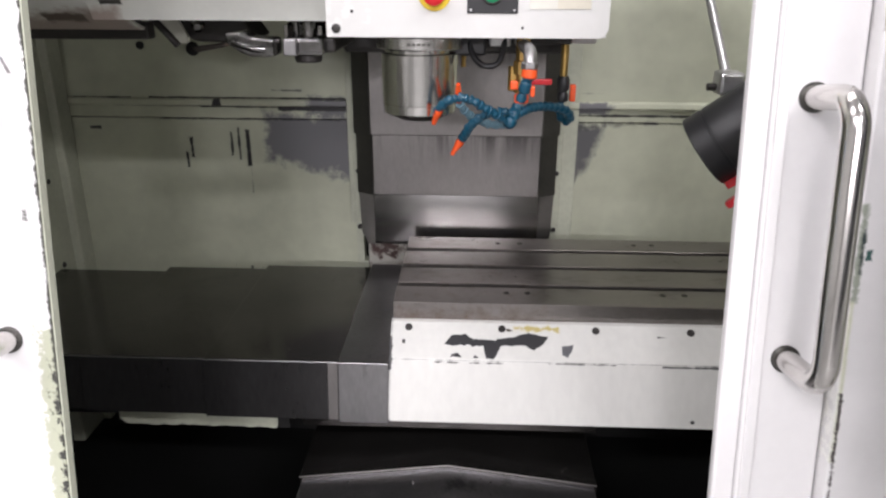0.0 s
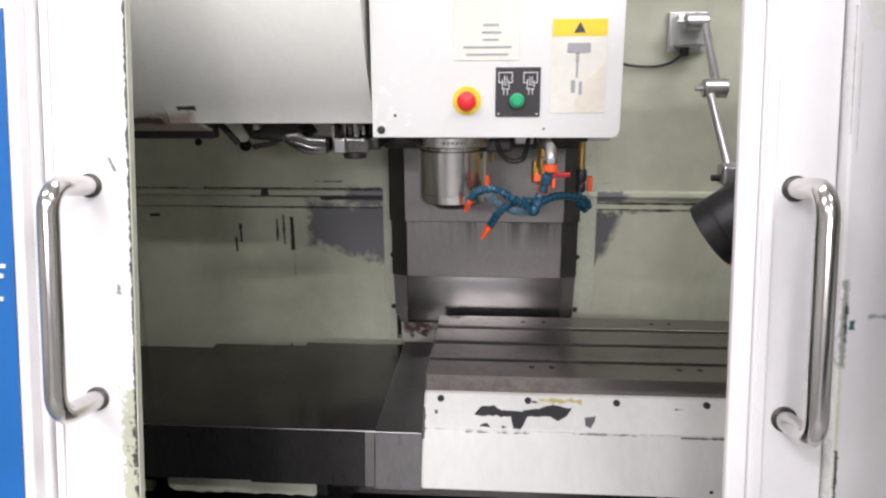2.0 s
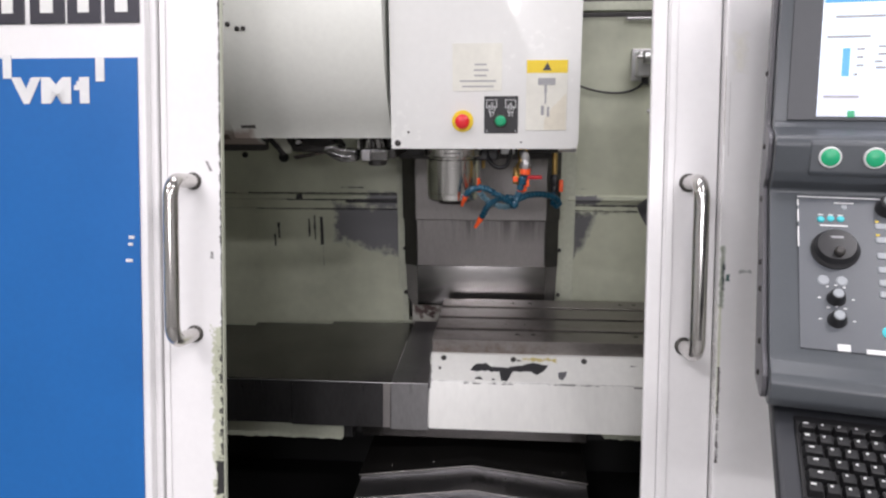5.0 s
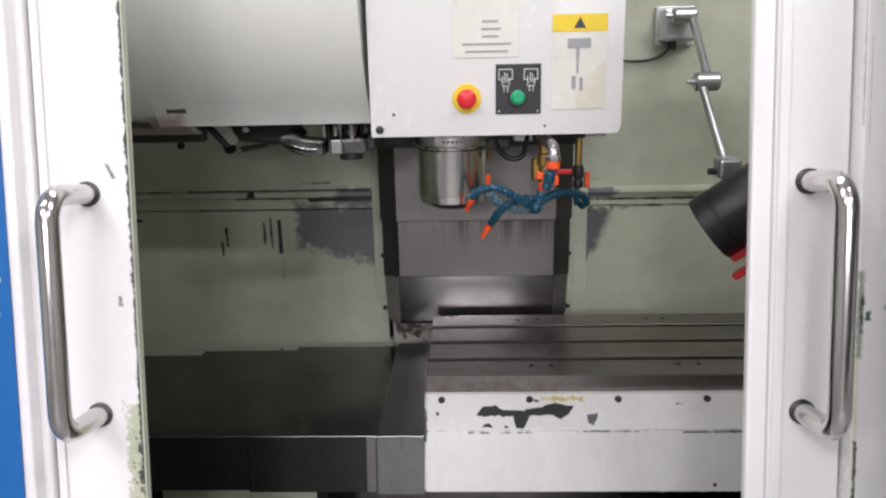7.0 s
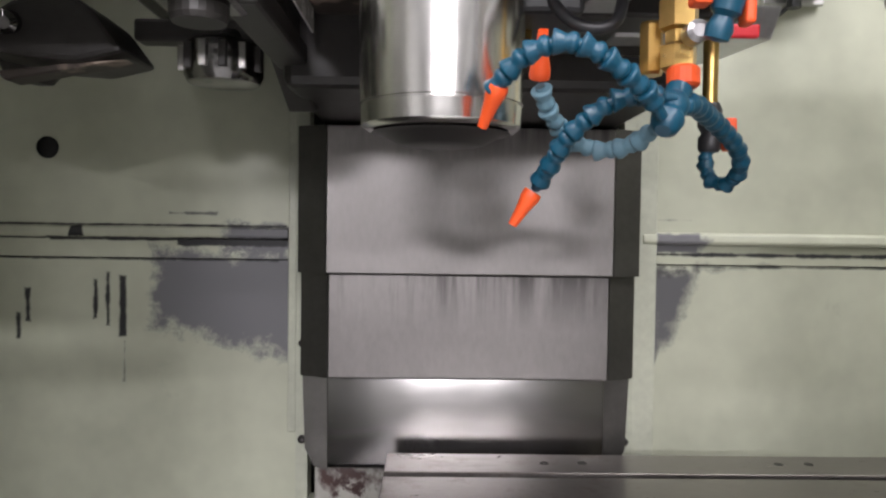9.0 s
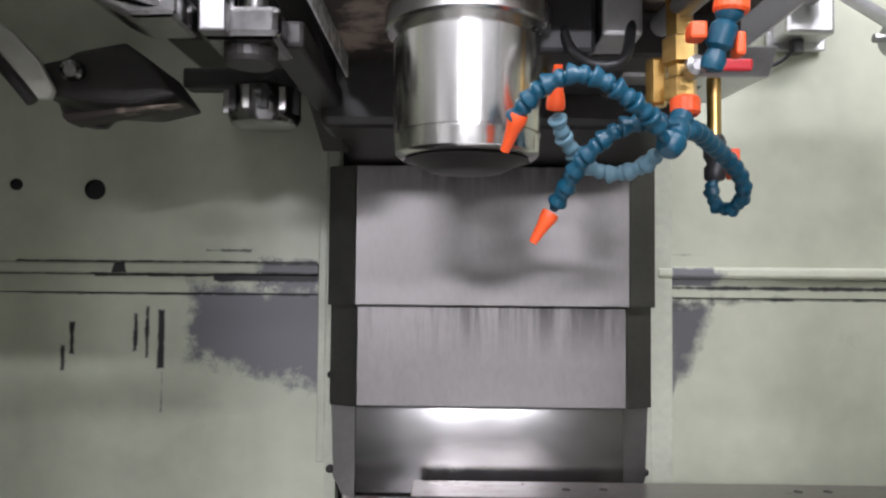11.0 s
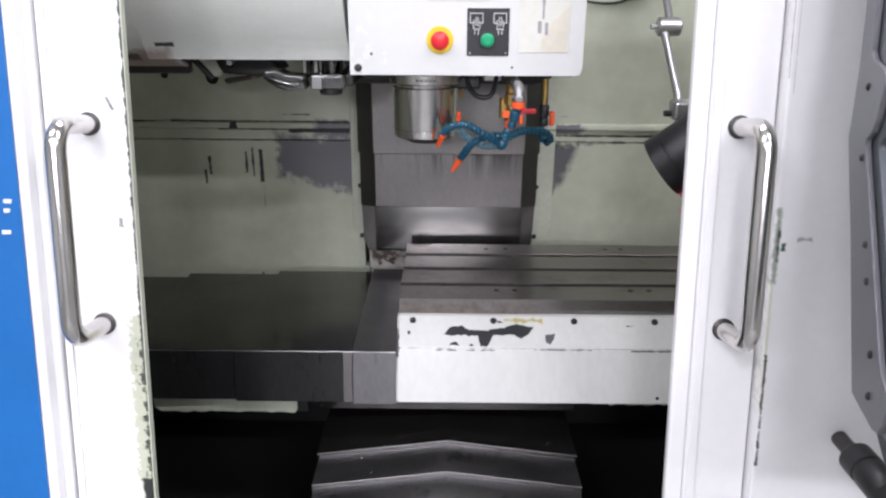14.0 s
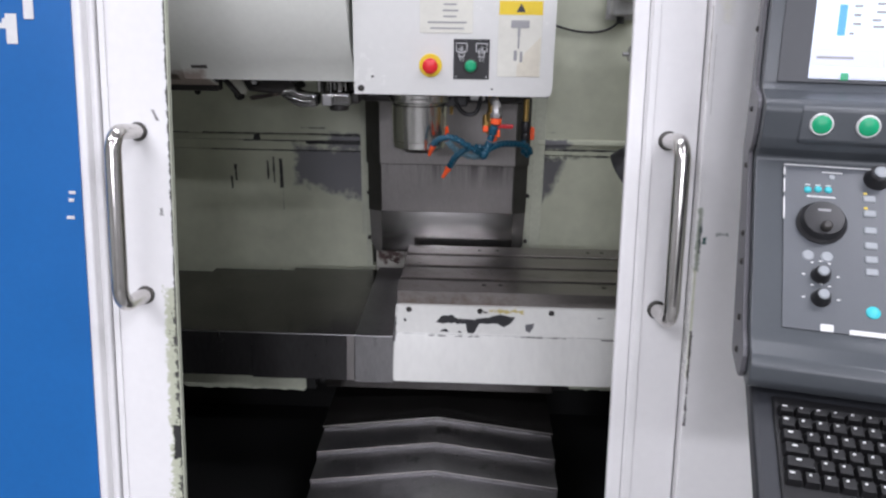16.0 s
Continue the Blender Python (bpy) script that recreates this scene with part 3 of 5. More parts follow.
for wx, wz, s in ((-0.573, 1.262, 0.005), (-0.575, 1.25, 0.004), (-0.578, 1.222, 0.006)):
    part("nick", sloped(wx - s, wx + s, wz - 0.0025, wz + 0.0025, -0.0352, 0.002), M_print, fl, "white scratch")
lean_m = lambda x, z, off: Matrix.Translation((x, front(z, off), z)) @ pose(0, 0, 0, slope_deg)
word = text_mesh("model_lettering", "VM1", 0.063, lean_m(-0.716, 1.511, -0.0345), M_print, fl, 0.0026, 0.0048)
lo_x, hi_x = min(v.co.x for v in word.data.vertices), max(v.co.x for v in word.data.vertices)
lo_z, hi_z = min(v.co.z for v in word.data.vertices), max(v.co.z for v in word.data.vertices)
for v in word.data.vertices:
    off = v.co.y - front(v.co.z)
    v.co.x = -0.787 + (v.co.x - lo_x) / (hi_x - lo_x) * 0.143
    v.co.z = 1.489 + (v.co.z - lo_z) / (hi_z - lo_z) * 0.045
    v.co.y = front(v.co.z, off)
ones_x = max(v.co.x for v in word.data.vertices)
flag = bmesh.new()
for sx0, sx1, sz0, sz1 in ((-0.028, -0.010, 1.512, 1.5205), (-0.023, -0.010, 1.519, 1.527), (-0.018, -0.010, 1.525, 1.534)):
    sloped(ones_x + sx0, ones_x + sx1, sz0, sz1, -0.0352, 0.0015, 0, flag)
part("numeral_flag", flag, M_print, word)
for i, (l0, l1) in enumerate(((-0.820, -0.760), (-0.750, -0.687), (-0.682, -0.622), (-0.615, -0.553))):
    # plain blocks where the maker's mark stands
    lb = part("logo_block", sloped(l0, l1, 1.624, 1.690, -0.0335, 0.003, 0.001), M_logo, fl, "dark block of the maker's mark")
    part("logo_counter", sloped(l0 + 0.020, l1 - 0.020, 1.642, 1.672, -0.0352, 0.002), M_plainwhite, lb)


def door_handle(door, x, top, low, out):
    """A bent tube handle on the sloping door."""
    a, b = Vector((x, front(top), top)), Vector((x, front(low), low))
    away = Vector((0, -1, LEAN)).normalized()
    pts = [a, a + away * (out - 0.03)]
    up = (a - b).normalized()
    for k in range(1, 8):
        g = math.pi / 2 * k / 7
        pts.append(a + away * (out - 0.03 + 0.03 * math.sin(g)) - up * 0.03 * (1 - math.cos(g)))
    lower = [b + away * (out - 0.03 + 0.03 * math.sin(g)) + up * 0.03 * (1 - math.cos(g)) for g in [math.pi / 2 * k / 7 for k in range(7, 0, -1)]]
    pts += lower + [b + away * (out - 0.03), b]
    h = part("handle", tube(pts, 0.0122, 24), M_chrome, door, "bent chrome tube handle", True)
    for p in (a, b):
        part("collar", lathe([(0.0152, -0.002), (0.0152, 0.003), (0.0135, 0.0045)], p, away, 24), M_coverside, h)


dl = structure("door_1", sloped(-0.5345, -0.4265, 0.12, 1.86, 0.0, 0.012, 0.002), M_white, "white sliding door, open, paint chipped along its edge")
part("edge_lip", sloped(-0.4262, -0.4242, 0.12, 1.86, 0.002, 0.012, 0.0005), M_cream, dl, "pale green worn edge of the door")
part("side_rib", sloped(-0.532, -0.522, 0.12, 1.86, -0.004, 0.0035, 0.001), M_white, dl)
door_handle(dl, -0.476, 1.354, 1.086, 0.088)
dr = structure("door_2", sloped(0.337, 0.4225, 0.12, 1.86, 0.0, 0.018, 0.003), M_white_r, "white sliding door, open")
part("edge_lip", sloped(0.3125, 0.3368, 0.12, 1.86, 0.004, 0.014, 0.003), M_white_r, dr)
part("edge_rib", sloped(0.340, 0.352, 0.12, 1.86, -0.004, 0.0035, 0.0015), M_white_r, dr)
door_handle(dr, 0.376, 1.356, 1.085, 0.088)
fr = structure("front_panel_right", sloped(0.4245, 1.01, 0.10, 1.86, -0.022, 0.05, 0.003), M_white_r, "white painted fixed front panel with scuffs")
structure("front_sill", sloped(-0.546, 0.4245, 0.10, 0.56, -0.02, 0.05, 0.004), M_plainwhite, "white front panel below the doorway")

# ---- column covers ----
col = thing("column_cover", "telescopic grey stainless steel cover on the machine column", "way cover", at=(0, 0.95, 0.8))


def cover_shell(name, hw, ho, y, z0, z1, mat, parent, cut=0.0):
    """A folded cover: flat face between chamfered sides that run back to the wall."""
    p = part(name, box(-hw, hw, y, y + 0.02, z0, z1, 0.002), mat, parent)
    for s in (-1, 1):
        b = bmesh.new()
        vs = []
        for z, c in ((z0, cut), (z1, 0.0)):
            for x, yy in ((hw + 0.0005, y + 0.001), (ho - c, y + 0.020), (ho - c, WALL_Y - 0.004), (hw + 0.0005, WALL_Y - 0.004)):
                vs.append(b.verts.new((s * x, yy, z)))
        b.faces.new(vs[:4])
        b.faces.new(vs[4:])
        for i in range(4):
            b.faces.new((vs[i], vs[(i + 1) % 4], vs[4 + (i + 1) % 4], vs[4 + i]))
        part("side", b, M_coverside, p, "cover side, dark reflections in its colour")
    return p


cover_shell("upper_section", 0.188, 0.227, 0.848, 1.137, 1.330, M_cover, col)
cover_shell("middle_section", 0.186, 0.2245, 0.860, 0.998, 1.1366, M_cover, col)
sk = part("lower_section", prism([(0.898, 0.9975), (0.898, 0.872), (0.901, 0.866), (0.907, 0.863), (0.92, 0.863), (0.92, 0.9975)], -0.190, 0.190, 0.001), M_skirt, col, "polished lower section", True)
for s in (-1, 1):
    b = plate([(s * 0.1905, 0.9975), (s * 0.225, 0.9975), (s * 0.221, 0.893), (s * 0.208, 0.868), (s * 0.1905, 0.862)], 0.899, WALL_Y - 0.004)
    part("side", b, M_coverside, sk, "cover side, dark reflections in its colour")
for s in (-1, 1):
    for bz in (0.891, 1.03):
        part("bolt", lathe([(0.006, 0), (0.006, 0.005), (0.003, 0.007)], (s * 0.2335, WALL_Y - 0.006, bz), (0, -1, 0), 10), M_darkcast, col)
for s in (-1, 1):
    structure("column_edge_strip", box(s * 0.2345 - 0.0085, s * 0.2345 + 0.0085, WALL_Y - 0.006, WALL_Y + 0.03, 0.80, 1.45), M_cream, "pale strip beside the column cover")
for s in (-1, 1):
    structure("column_side_filler", box(s * 0.229 - 0.0145, s * 0.229 + 0.0145, 0.953, 0.985, 0.60, 0.7995), M_cream, "cream painted wall beside the column base")
structure("column_base", box(-0.214, 0.214, 0.940, 1.08, 0.60, 0.857, 0.004), M_casting, "cream casting under the column, stained dark red")

# ---- head ----
HEAD = 1.385
head = thing("spindle_unit", "white sheet-metal spindle head of a milling machine", "spindle unit", at=(0.03, 0.6, 1.385))
shell = plate([(-0.171, HEAD), (0.210, HEAD), (0.2175, HEAD + 0.003), (0.222, HEAD + 0.012), (0.222, 2.15), (-0.171, 2.15)], 0.336, 0.339, 0.0012)
part("front_cover", shell, M_plainwhite, head, "white front cover", True)
part("side_cover", box(0.2195, 0.222, 0.3392, 0.72, HEAD + 0.010, 2.15, 0.0008), M_plainwhite, head)
part("side_cover", box(-0.171, -0.1685, 0.3392, 0.72, HEAD + 0.002, 2.15, 0.0008), M_plainwhite, head)
part("cover_lip", box(-0.1685, 0.2195, 0.3392, 0.352, HEAD + 0.001, HEAD + 0.004), M_plainwhite, head)
part("underside", box(-0.168, 0.200, 0.3525, 0.80, HEAD + 0.020, HEAD + 0.06, 0.004), M_peel, head, "underside with peeling paint")
part("casting", box(-0.20, 0.20, 0.62, 0.95, 1.335, 1.95, 0.01), M_darkcast, head, "dark head casting")
part("screw", lathe([(0.0065, 0), (0.0065, 0.002), (0.003, 0.004)], (-0.157, 0.336, HEAD + 0.012), (0, -1, 0), 14), M_darkcast, head)
part("screw", lathe([(0.0025, 0), (0.002, 0.002)], (-0.134, 0.336, HEAD + 0.035), (0, -1, 0), 10), M_darkcast, head)
part("screw", lathe([(0.002, 0), (0.0015, 0.002)], (0.103, 0.336, HEAD + 0.014), (0, -1, 0), 10), M_darkcast, head)
SX, SY = -0.046, 0.420
sp = part("spindle_nose", lathe([(0.020, -0.006), (0.024, -0.004), (0.030, -0.003), (0.034, 0.001), (0.052, 0.002), (0.0560, 0.005), (0.0570, 0.018), (0.0560, 0.0185), (0.0560, 0.0195), (0.0575, 0.020), (0.0585, 0.092), (0.052, 0.094), (0.052, 0.100)], (SX, SY, 1.2645), (0, 0, 1), 64), M_spindle, head, "bright ground steel spindle nose", True)
part("collar", lathe([(0.0630, 0), (0.0650, 0.0020), (0.0650, 0.0175), (0.0630, 0.019), (0.045, 0.020)], (SX, SY, 1.364), (0, 0, 1), 64), M_steel, sp, "steel collar", True)
part("flange", lathe([(0.050, 0), (0.054, 0.002), (0.054, 0.02), (0.05, 0.021)], (SX, SY, 1.383), (0, 0, 1), 40), M_darkcast, sp)
for k in range(5):
    g = math.radians(-100 + 6.4 * k)
    cx, cy = SX + 0.0650 * math.cos(g), SY + 0.0650 * math.sin(g)
    part("mark", box(cx - 0.0024, cx + 0.0024, cy - 0.0005, cy + 0.0005, 1.3715, 1.3755), M_coverside, sp, "dark engraved mark")
part("nose_face", lathe([(0.018, -0.0075), (0.030, -0.006), (0.042, 0.0005), (0.049, 0.0018)], (SX, SY, 1.263), (0, 0, 1), 40), M_darkcast, sp, "dark spindle mouth", True)
part("mount_block", box(0.060, 0.092, 0.42, 0.47, 1.366, 1.405, 0.003), M_alu, head, "grey mounting block")
part("mount_plate", box(0.02, 0.19, 0.47, 0.60, 1.365, 1.405, 0.003), M_darkcast, head)
part("sensor_cable", tube(smooth_path([(0.030, 0.43, 1.395), (0.032, 0.42, 1.36), (0.050, 0.41, 1.34), (0.075, 0.41, 1.345), (0.086, 0.43, 1.39)]), 0.0045, 10), M_black, head, "black looped cable", True)
part("motor_block", box(-0.005, 0.055, 0.42, 0.52, 1.352, 1.405, 0.004), M_black, head)
part("drip_bracket", prism([(0.50, 1.385), (0.66, 1.385), (0.66, 1.372), (0.52, 1.362)], 0.10, 0.235, 0.002), M_alu, head, "pale bracket under the head")

# front cover fittings
est = part("emergency_stop", lathe([(0.0225, 0), (0.0225, 0.002), (0.0215, 0.003)], (-0.019, 0.336, 1.443), (0, -1, 0), 32), M_yellow, head, "yellow ring of the emergency stop")
part("stop_button", lathe([(0.009, 0.003), (0.009, 0.008), (0.0135, 0.011), (0.0150, 0.015), (0.0145, 0.020), (0.010, 0.023), (0.004, 0.024)], (-0.019, 0.336, 1.443), (0, -1, 0), 32), M_redbutton, est, "red mushroom button", True)
pl = part("button_plate", box(0.026, 0.096, 0.3335, 0.3358, 1.418, 1.494, 0.0008), M_black, head, "black button plate with white pictograms")
part("green_button", lathe([(0.0125, 0), (0.0125, 0.004), (0.0095, 0.005), (0.0095, 0.009), (0.007, 0.011)], (0.060, 0.3335, 1.4435), (0, -1, 0), 28), M_green, pl, "green push button", True)
part("button_ring", lathe([(0.0145, 0), (0.0145, 0.003), (0.0128, 0.0045)], (0.060, 0.3336, 1.4435), (0, -1, 0), 28), M_darkcast, pl)
for ix in (0.0415, 0.0805):
    for x0, x1, z0, z1 in ((-0.011, 0.011, 1.4855, 1.4867), (-0.011, -0.0098, 1.470, 1.4867), (0.0098, 0.011, 1.470, 1.4867), (-0.011, -0.004, 1.470, 1.4712), (0.004, 0.011, 1.470, 1.4712)):
        part("pictogram", box(ix + x0, ix + x1, 0.3328, 0.3336, z0, z1), M_print, pl)
    for x0, x1, z0, z1 in ((-0.0055, -0.0043, 1.462, 1.476), (-0.0018, -0.0006, 1.466, 1.481), (0.0016, 0.0028, 1.466, 1.480), (0.0050, 0.0062, 1.463, 1.474), (-0.0055, 0.0062, 1.4605, 1.4617), (-0.0030, -0.0020, 1.452, 1.4605), (0.0026, 0.0036, 1.452, 1.4605)):
        part("pictogram", box(ix + x0, ix + x1, 0.3328, 0.3336, z0, z1), M_print, pl)
for cx in (0.031, 0.091):
    part("rivet", lathe([(0.0018, 0), (0.0012, 0.0012)], (cx, 0.3335, 1.4225), (0, -1, 0), 8), M_alu, pl)
wl = part("warning_label", box(0.112, 0.196, 0.3345, 0.3358, 1.424, 1.566), M_paper, head, "white warning label with a yellow header")
part("label_header", box(0.1125, 0.1955, 0.3338, 0.3346, 1.540, 1.5655), M_yellow, wl, "yellow header")
part("label_sign", plate([(0.145, 1.545), (0.163, 1.545), (0.154, 1.561)], 0.3330, 0.3339), M_logo, wl, "black warning triangle")
part("label_stain", plate([(0.150, 1.4245), (0.1945, 1.4245), (0.1945, 1.50), (0.165, 1.47), (0.150, 1.445)], 0.3339, 0.3346), M_paper2, wl, "browned corner")
for x0, x1, z0, z1 in ((0.136, 0.171, 1.516, 1.530), (0.149, 0.154, 1.500, 1.516), (0.150, 0.153, 1.478, 1.500), (0.143, 0.149, 1.455, 1.474), (0.155, 0.160, 1.452, 1.472)):
    part("label_figure", box(x0, x1, 0.3330, 0.3340, z0, z1), M_greyprint, wl)
l2 = part("maintenance_label", box(-0.040, 0.062, 0.3345, 0.3358, 1.505, 1.60), M_paper, head, "pale label with small print")
for k, (x0, x1) in enumerate(((-0.02, 0.045), (-0.025, 0.05), (0.005, 0.03), (0.004, 0.034), (0.006, 0.03))):
    part("label_line", box(x0, x1, 0.3337, 0.3347, 1.512 + 0.011 * k, 1.515 + 0.011 * k), M_greyprint, l2)

# ---- coolant hoses under the head ----
cool = thing("coolant_hose_set", "jointed blue coolant hoses with orange nozzles hanging under the head", "coolant hose", at=(0.1, 0.33, 1.38))
bead_bm = lathe([(0.0046, -0.0075), (0.0062, -0.0055), (0.0066, -0.003), (0.0050, -0.0005), (0.0056, 0.001), (0.0076, 0.0055), (0.0078, 0.0072), (0.0060, 0.0076)], (0, 0, 0), (0, 0, 1), 14)
bead_me = bpy.data.meshes.new("bead")
bead_bm.to_mesh(bead_me)
bead_bm.free()
bead_me.shade_smooth()


def bead_hose(name, points, material, r=1.0, step=0.0155):
    path = smooth_path(points, 24)
    hose = part(name, tube(path, 0.0036, 10), material, cool, "", True)
    me = bead_me.copy()
    me.materials.append(material)
    gone, last = 0.0, 0.0
    for i in range(1, len(path)):
        gone += (path[i] - path[i - 1]).length
        if gone - last >= step:
            last = gone
            b = new("bead", me)
            b.parent = hose
            d = (path[i] - path[i - 1]).normalized()
            b.matrix_basis = Matrix.Translation(path[i]) @ d.to_track_quat("Z", "Y").to_matrix().to_4x4() @ Matrix.Diagonal((r, r, 1, 1))
    return path


def nozzle(p0, p1):
    d = (Vector(p1) - Vector(p0)) * 0.85
    p0 = Vector(p1) - d
    h = d.length
    part("nozzle", lathe([(0.0062, -0.004), (0.0068, -0.002), (0.0066, 0.002), (0.0050, h * 0.35), (0.0031, h), (0.0022, h), (0.0022, h - 0.002)], p0, d, 18), M_orange, cool, "orange nozzle", True)


bead_hose("upper_hose", [(0.0850, 0.3370, 1.2670), (0.0720, 0.3260, 1.2790), (0.0535, 0.3170, 1.2910), (0.0370, 0.3150, 1.3010), (0.0200, 0.3180, 1.3050), (0.0020, 0.3260, 1.3000), (-0.0085, 0.3350, 1.2910), (-0.0125, 0.3395, 1.2860)], M_hose, 0.97)
nozzle((-0.0128, 0.3398, 1.2850), (-0.0215, 0.3528, 1.2612))
bead_hose("lower_hose", [(0.0960, 0.3460, 1.2800), (0.0760, 0.3450, 1.2810), (0.0556, 0.3480, 1.2760), (0.0360, 0.3630, 1.2597), (0.0270, 0.3830, 1.2430), (0.0195, 0.4030, 1.2270)], M_hose, 0.97)
nozzle((0.0184, 0.4064, 1.2247), (0.0045, 0.4100, 1.2013))
bead_hose("rear_hose", [(0.0900, 0.3580, 1.2660), (0.0800, 0.3800, 1.2560), (0.0620, 0.3960, 1.2530), (0.0420, 0.3960, 1.2600), (0.0260, 0.3830, 1.2740), (0.0160, 0.3680, 1.2900)], M_hose_pale, 0.92)
nozzle((0.0147, 0.3630, 1.2930), (0.0145, 0.3480, 1.3200))
bead_hose("side_hose", [(0.0980, 0.3480, 1.2740), (0.1150, 0.3700, 1.2800), (0.1351, 0.4014, 1.2794), (0.1600, 0.4350, 1.2740), (0.1840, 0.4650, 1.2640), (0.1960, 0.4860, 1.2500), (0.1930, 0.5040, 1.2390), (0.1850, 0.5180, 1.2430), (0.1835, 0.5270, 1.2580), (0.1860, 0.5296, 1.2700)], M_hose, 0.97)
man = part("manifold", lathe([(0.005, -0.017), (0.0085, -0.014), (0.0105, -0.006), (0.0082, -0.001), (0.0100, 0.004), (0.0095, 0.010), (0.0075, 0.013), (0.0085, 0.020)], (0.0940, 0.3500, 1.2720), (0.55, 0.65, 1), 18), M_hose, cool, "blue hose manifold", True)
part("plug", lathe([(0.0085, 0), (0.0105, 0.002), (0.0105, 0.012), (0.008, 0.014)], (0.1075, 0.3670, 1.2900), (0, 0.05, 1), 18), M_orange, man, "orange collar")
brass = part("brass_valve", lathe([(0.0095, 0), (0.012, 0.002), (0.012, 0.016), (0.009, 0.018), (0.009, 0.026), (0.013, 0.028), (0.013, 0.046), (0.010, 0.048), (0.010, 0.085)], (0.1080, 0.3790, 1.3030), (0, 0.02, 1), 6), M_brass, cool, "brass shut-off valve")
part("side_port", lathe([(0.007, 0), (0.0080, 0.002), (0.0080, 0.034), (0.007, 0.036)], (0.0960, 0.3980, 1.3040), (0, 0.02, 1), 6), M_brass, brass)
part("lever_hub", lathe([(0.0075, 0), (0.0075, 0.012), (0.004, 0.014)], (0.1130, 0.3690, 1.3240), (0, -1, 0), 16), M_steel_dull, brass)
part("lever", prism([(0.353, 1.3190), (0.352, 1.3275), (0.357, 1.3275), (0.357, 1.3190)], 0.117, 0.150, 0.0018), M_red, brass, "red lever")
elbow_path = smooth_path([(0.106, 0.4190, 1.3740), (0.110, 0.3600, 1.3720), (0.1125, 0.3150, 1.3700), (0.1130, 0.2990, 1.3640), (0.1125, 0.2940, 1.3520)], 6)
eb = part("elbow", tube(elbow_path, 0.0092, 18), M_steel_dull, cool, "grey metal pipe elbow", True)
part("elbow_nut", lathe([(0.010, 0), (0.0120, 0.002), (0.0120, 0.008), (0.010, 0.010)], (0.1122, 0.2938, 1.3480), (0.0, 0.0, 1), 6), M_steel_dull, eb)
part("tap_collar", lathe([(0.0095, 0), (0.0110, 0.002), (0.0100, 0.012)], (0.1118, 0.2940, 1.3370), (0.1, -0.05, 1), 18), M_orange, cool, "orange collar")
tap = part("tap_body", lathe([(0.003, -0.001), (0.0068, 0.0), (0.0078, 0.006), (0.0055, 0.012), (0.0085, 0.015), (0.0085, 0.027), (0.006, 0.030), (0.0088, 0.034), (0.0088, 0.037)], (0.1020, 0.3010, 1.3040), (0.27, -0.2, 1), 16), M_hose, cool, "blue plastic tap", True)
part("tap_wing", box(0.0870, 0.0975, 0.292, 0.305, 1.321, 1.332, 0.002), M_orange, tap, "orange tap wing")
part("tap_wing", box(0.1150, 0.1210, 0.292, 0.305, 1.311, 1.326, 0.002), M_orange, tap, "orange tap wing")
pipe = part("brass_pipe", rod((0.187, 0.5296, 1.305), (0.187, 0.5296, 1.40), 0.0065, 16), M_brass, cool, "brass pipe", True)
part("tap_body", lathe([(0.0080, 0), (0.0095, 0.003), (0.0095, 0.012), (0.007, 0.016), (0.0100, 0.022), (0.0105, 0.036), (0.008, 0.042)], (0.187, 0.5290, 1.267), (0, 0, 1), 16), M_black, cool, "dark plastic tap", True)
part("tap_wing", box(0.198, 0.2075, 0.519, 0.533, 1.268, 1.296, 0.002), M_orange, cool, "orange tap wing")
part("second_pipe", rod((0.020, 0.47, 1.33), (0.020, 0.47, 1.40), 0.004, 12), M_brass, cool)

# ---- tool changer ----
drum = thing("tool_changer", "pale grey rounded tool changer cover with rusty patches", "tool changer", at=(-0.5, 0.6, 1.41))
curve = []
for k in range(0, 16):
    g = math.radians(150 + 5.4 * k)
    curve.append((0.635 + 0.335 * math.cos(g), 1.660 + 0.335 * math.sin(g)))
curve = [(y, z) for y, z in curve if z > 1.404]
outer = [(0.42, 2.05)] + curve + [(curve[-1][0] + 0.01, 1.402)]
longer = outer[:-1] + [(0.445, 1.392), (0.47, 1.383)]
inner = [(y + 0.006, z + (0.003 if z < 1.5 else 0)) for y, z in reversed(outer)]
part("cover", prism(outer + inner, -0.540, -0.180), M_drum, drum, "curved cover sheet", True)
b = prism([(y + 0.004, z) for y, z in longer] + [(y + 0.010, z + (0.003 if z < 1.5 else 0)) for y, z in reversed(longer)], -0.90, -0.5105)
for v in b.verts:
    if v.co.x > -0.7:
        v.co.x += (1.49 - v.co.z) * 0.17
part("end_cover", b, M_drum, drum, "curved end cover with rust", True)
for bx, bz in ((-0.499, 1.641), (-0.480, 1.632), (-0.467, 1.632)):
    by = 0.635 - math.sqrt(0.335 ** 2 - (bz - 1.660) ** 2)
    part("bolt", lathe([(0.0050, -0.002), (0.0050, 0.002), (0.0032, 0.0038)], (bx, by, bz), (0, -1, 0), 12), M_darkcast, drum, "dark bolt head")
part("end_plate", prism([(0.42, 2.05)] + [(y + 0.006, z) for y, z in curve] + [(0.80, 1.404), (0.80, 2.05)], -0.1825, -0.1798), M_drum, drum)
part("lower_frame", prism([(0.49, 1.385), (0.49, 1.395), (0.60, 1.402), (0.60, 1.385)], -0.90, -0.55, 0.002), M_darkcast, drum, "dark lower frame")
part("frame_rail", box(-0.90, -0.515, 0.540, 0.570, 1.362, 1.390, 0.004), M_pinkpeel, drum)
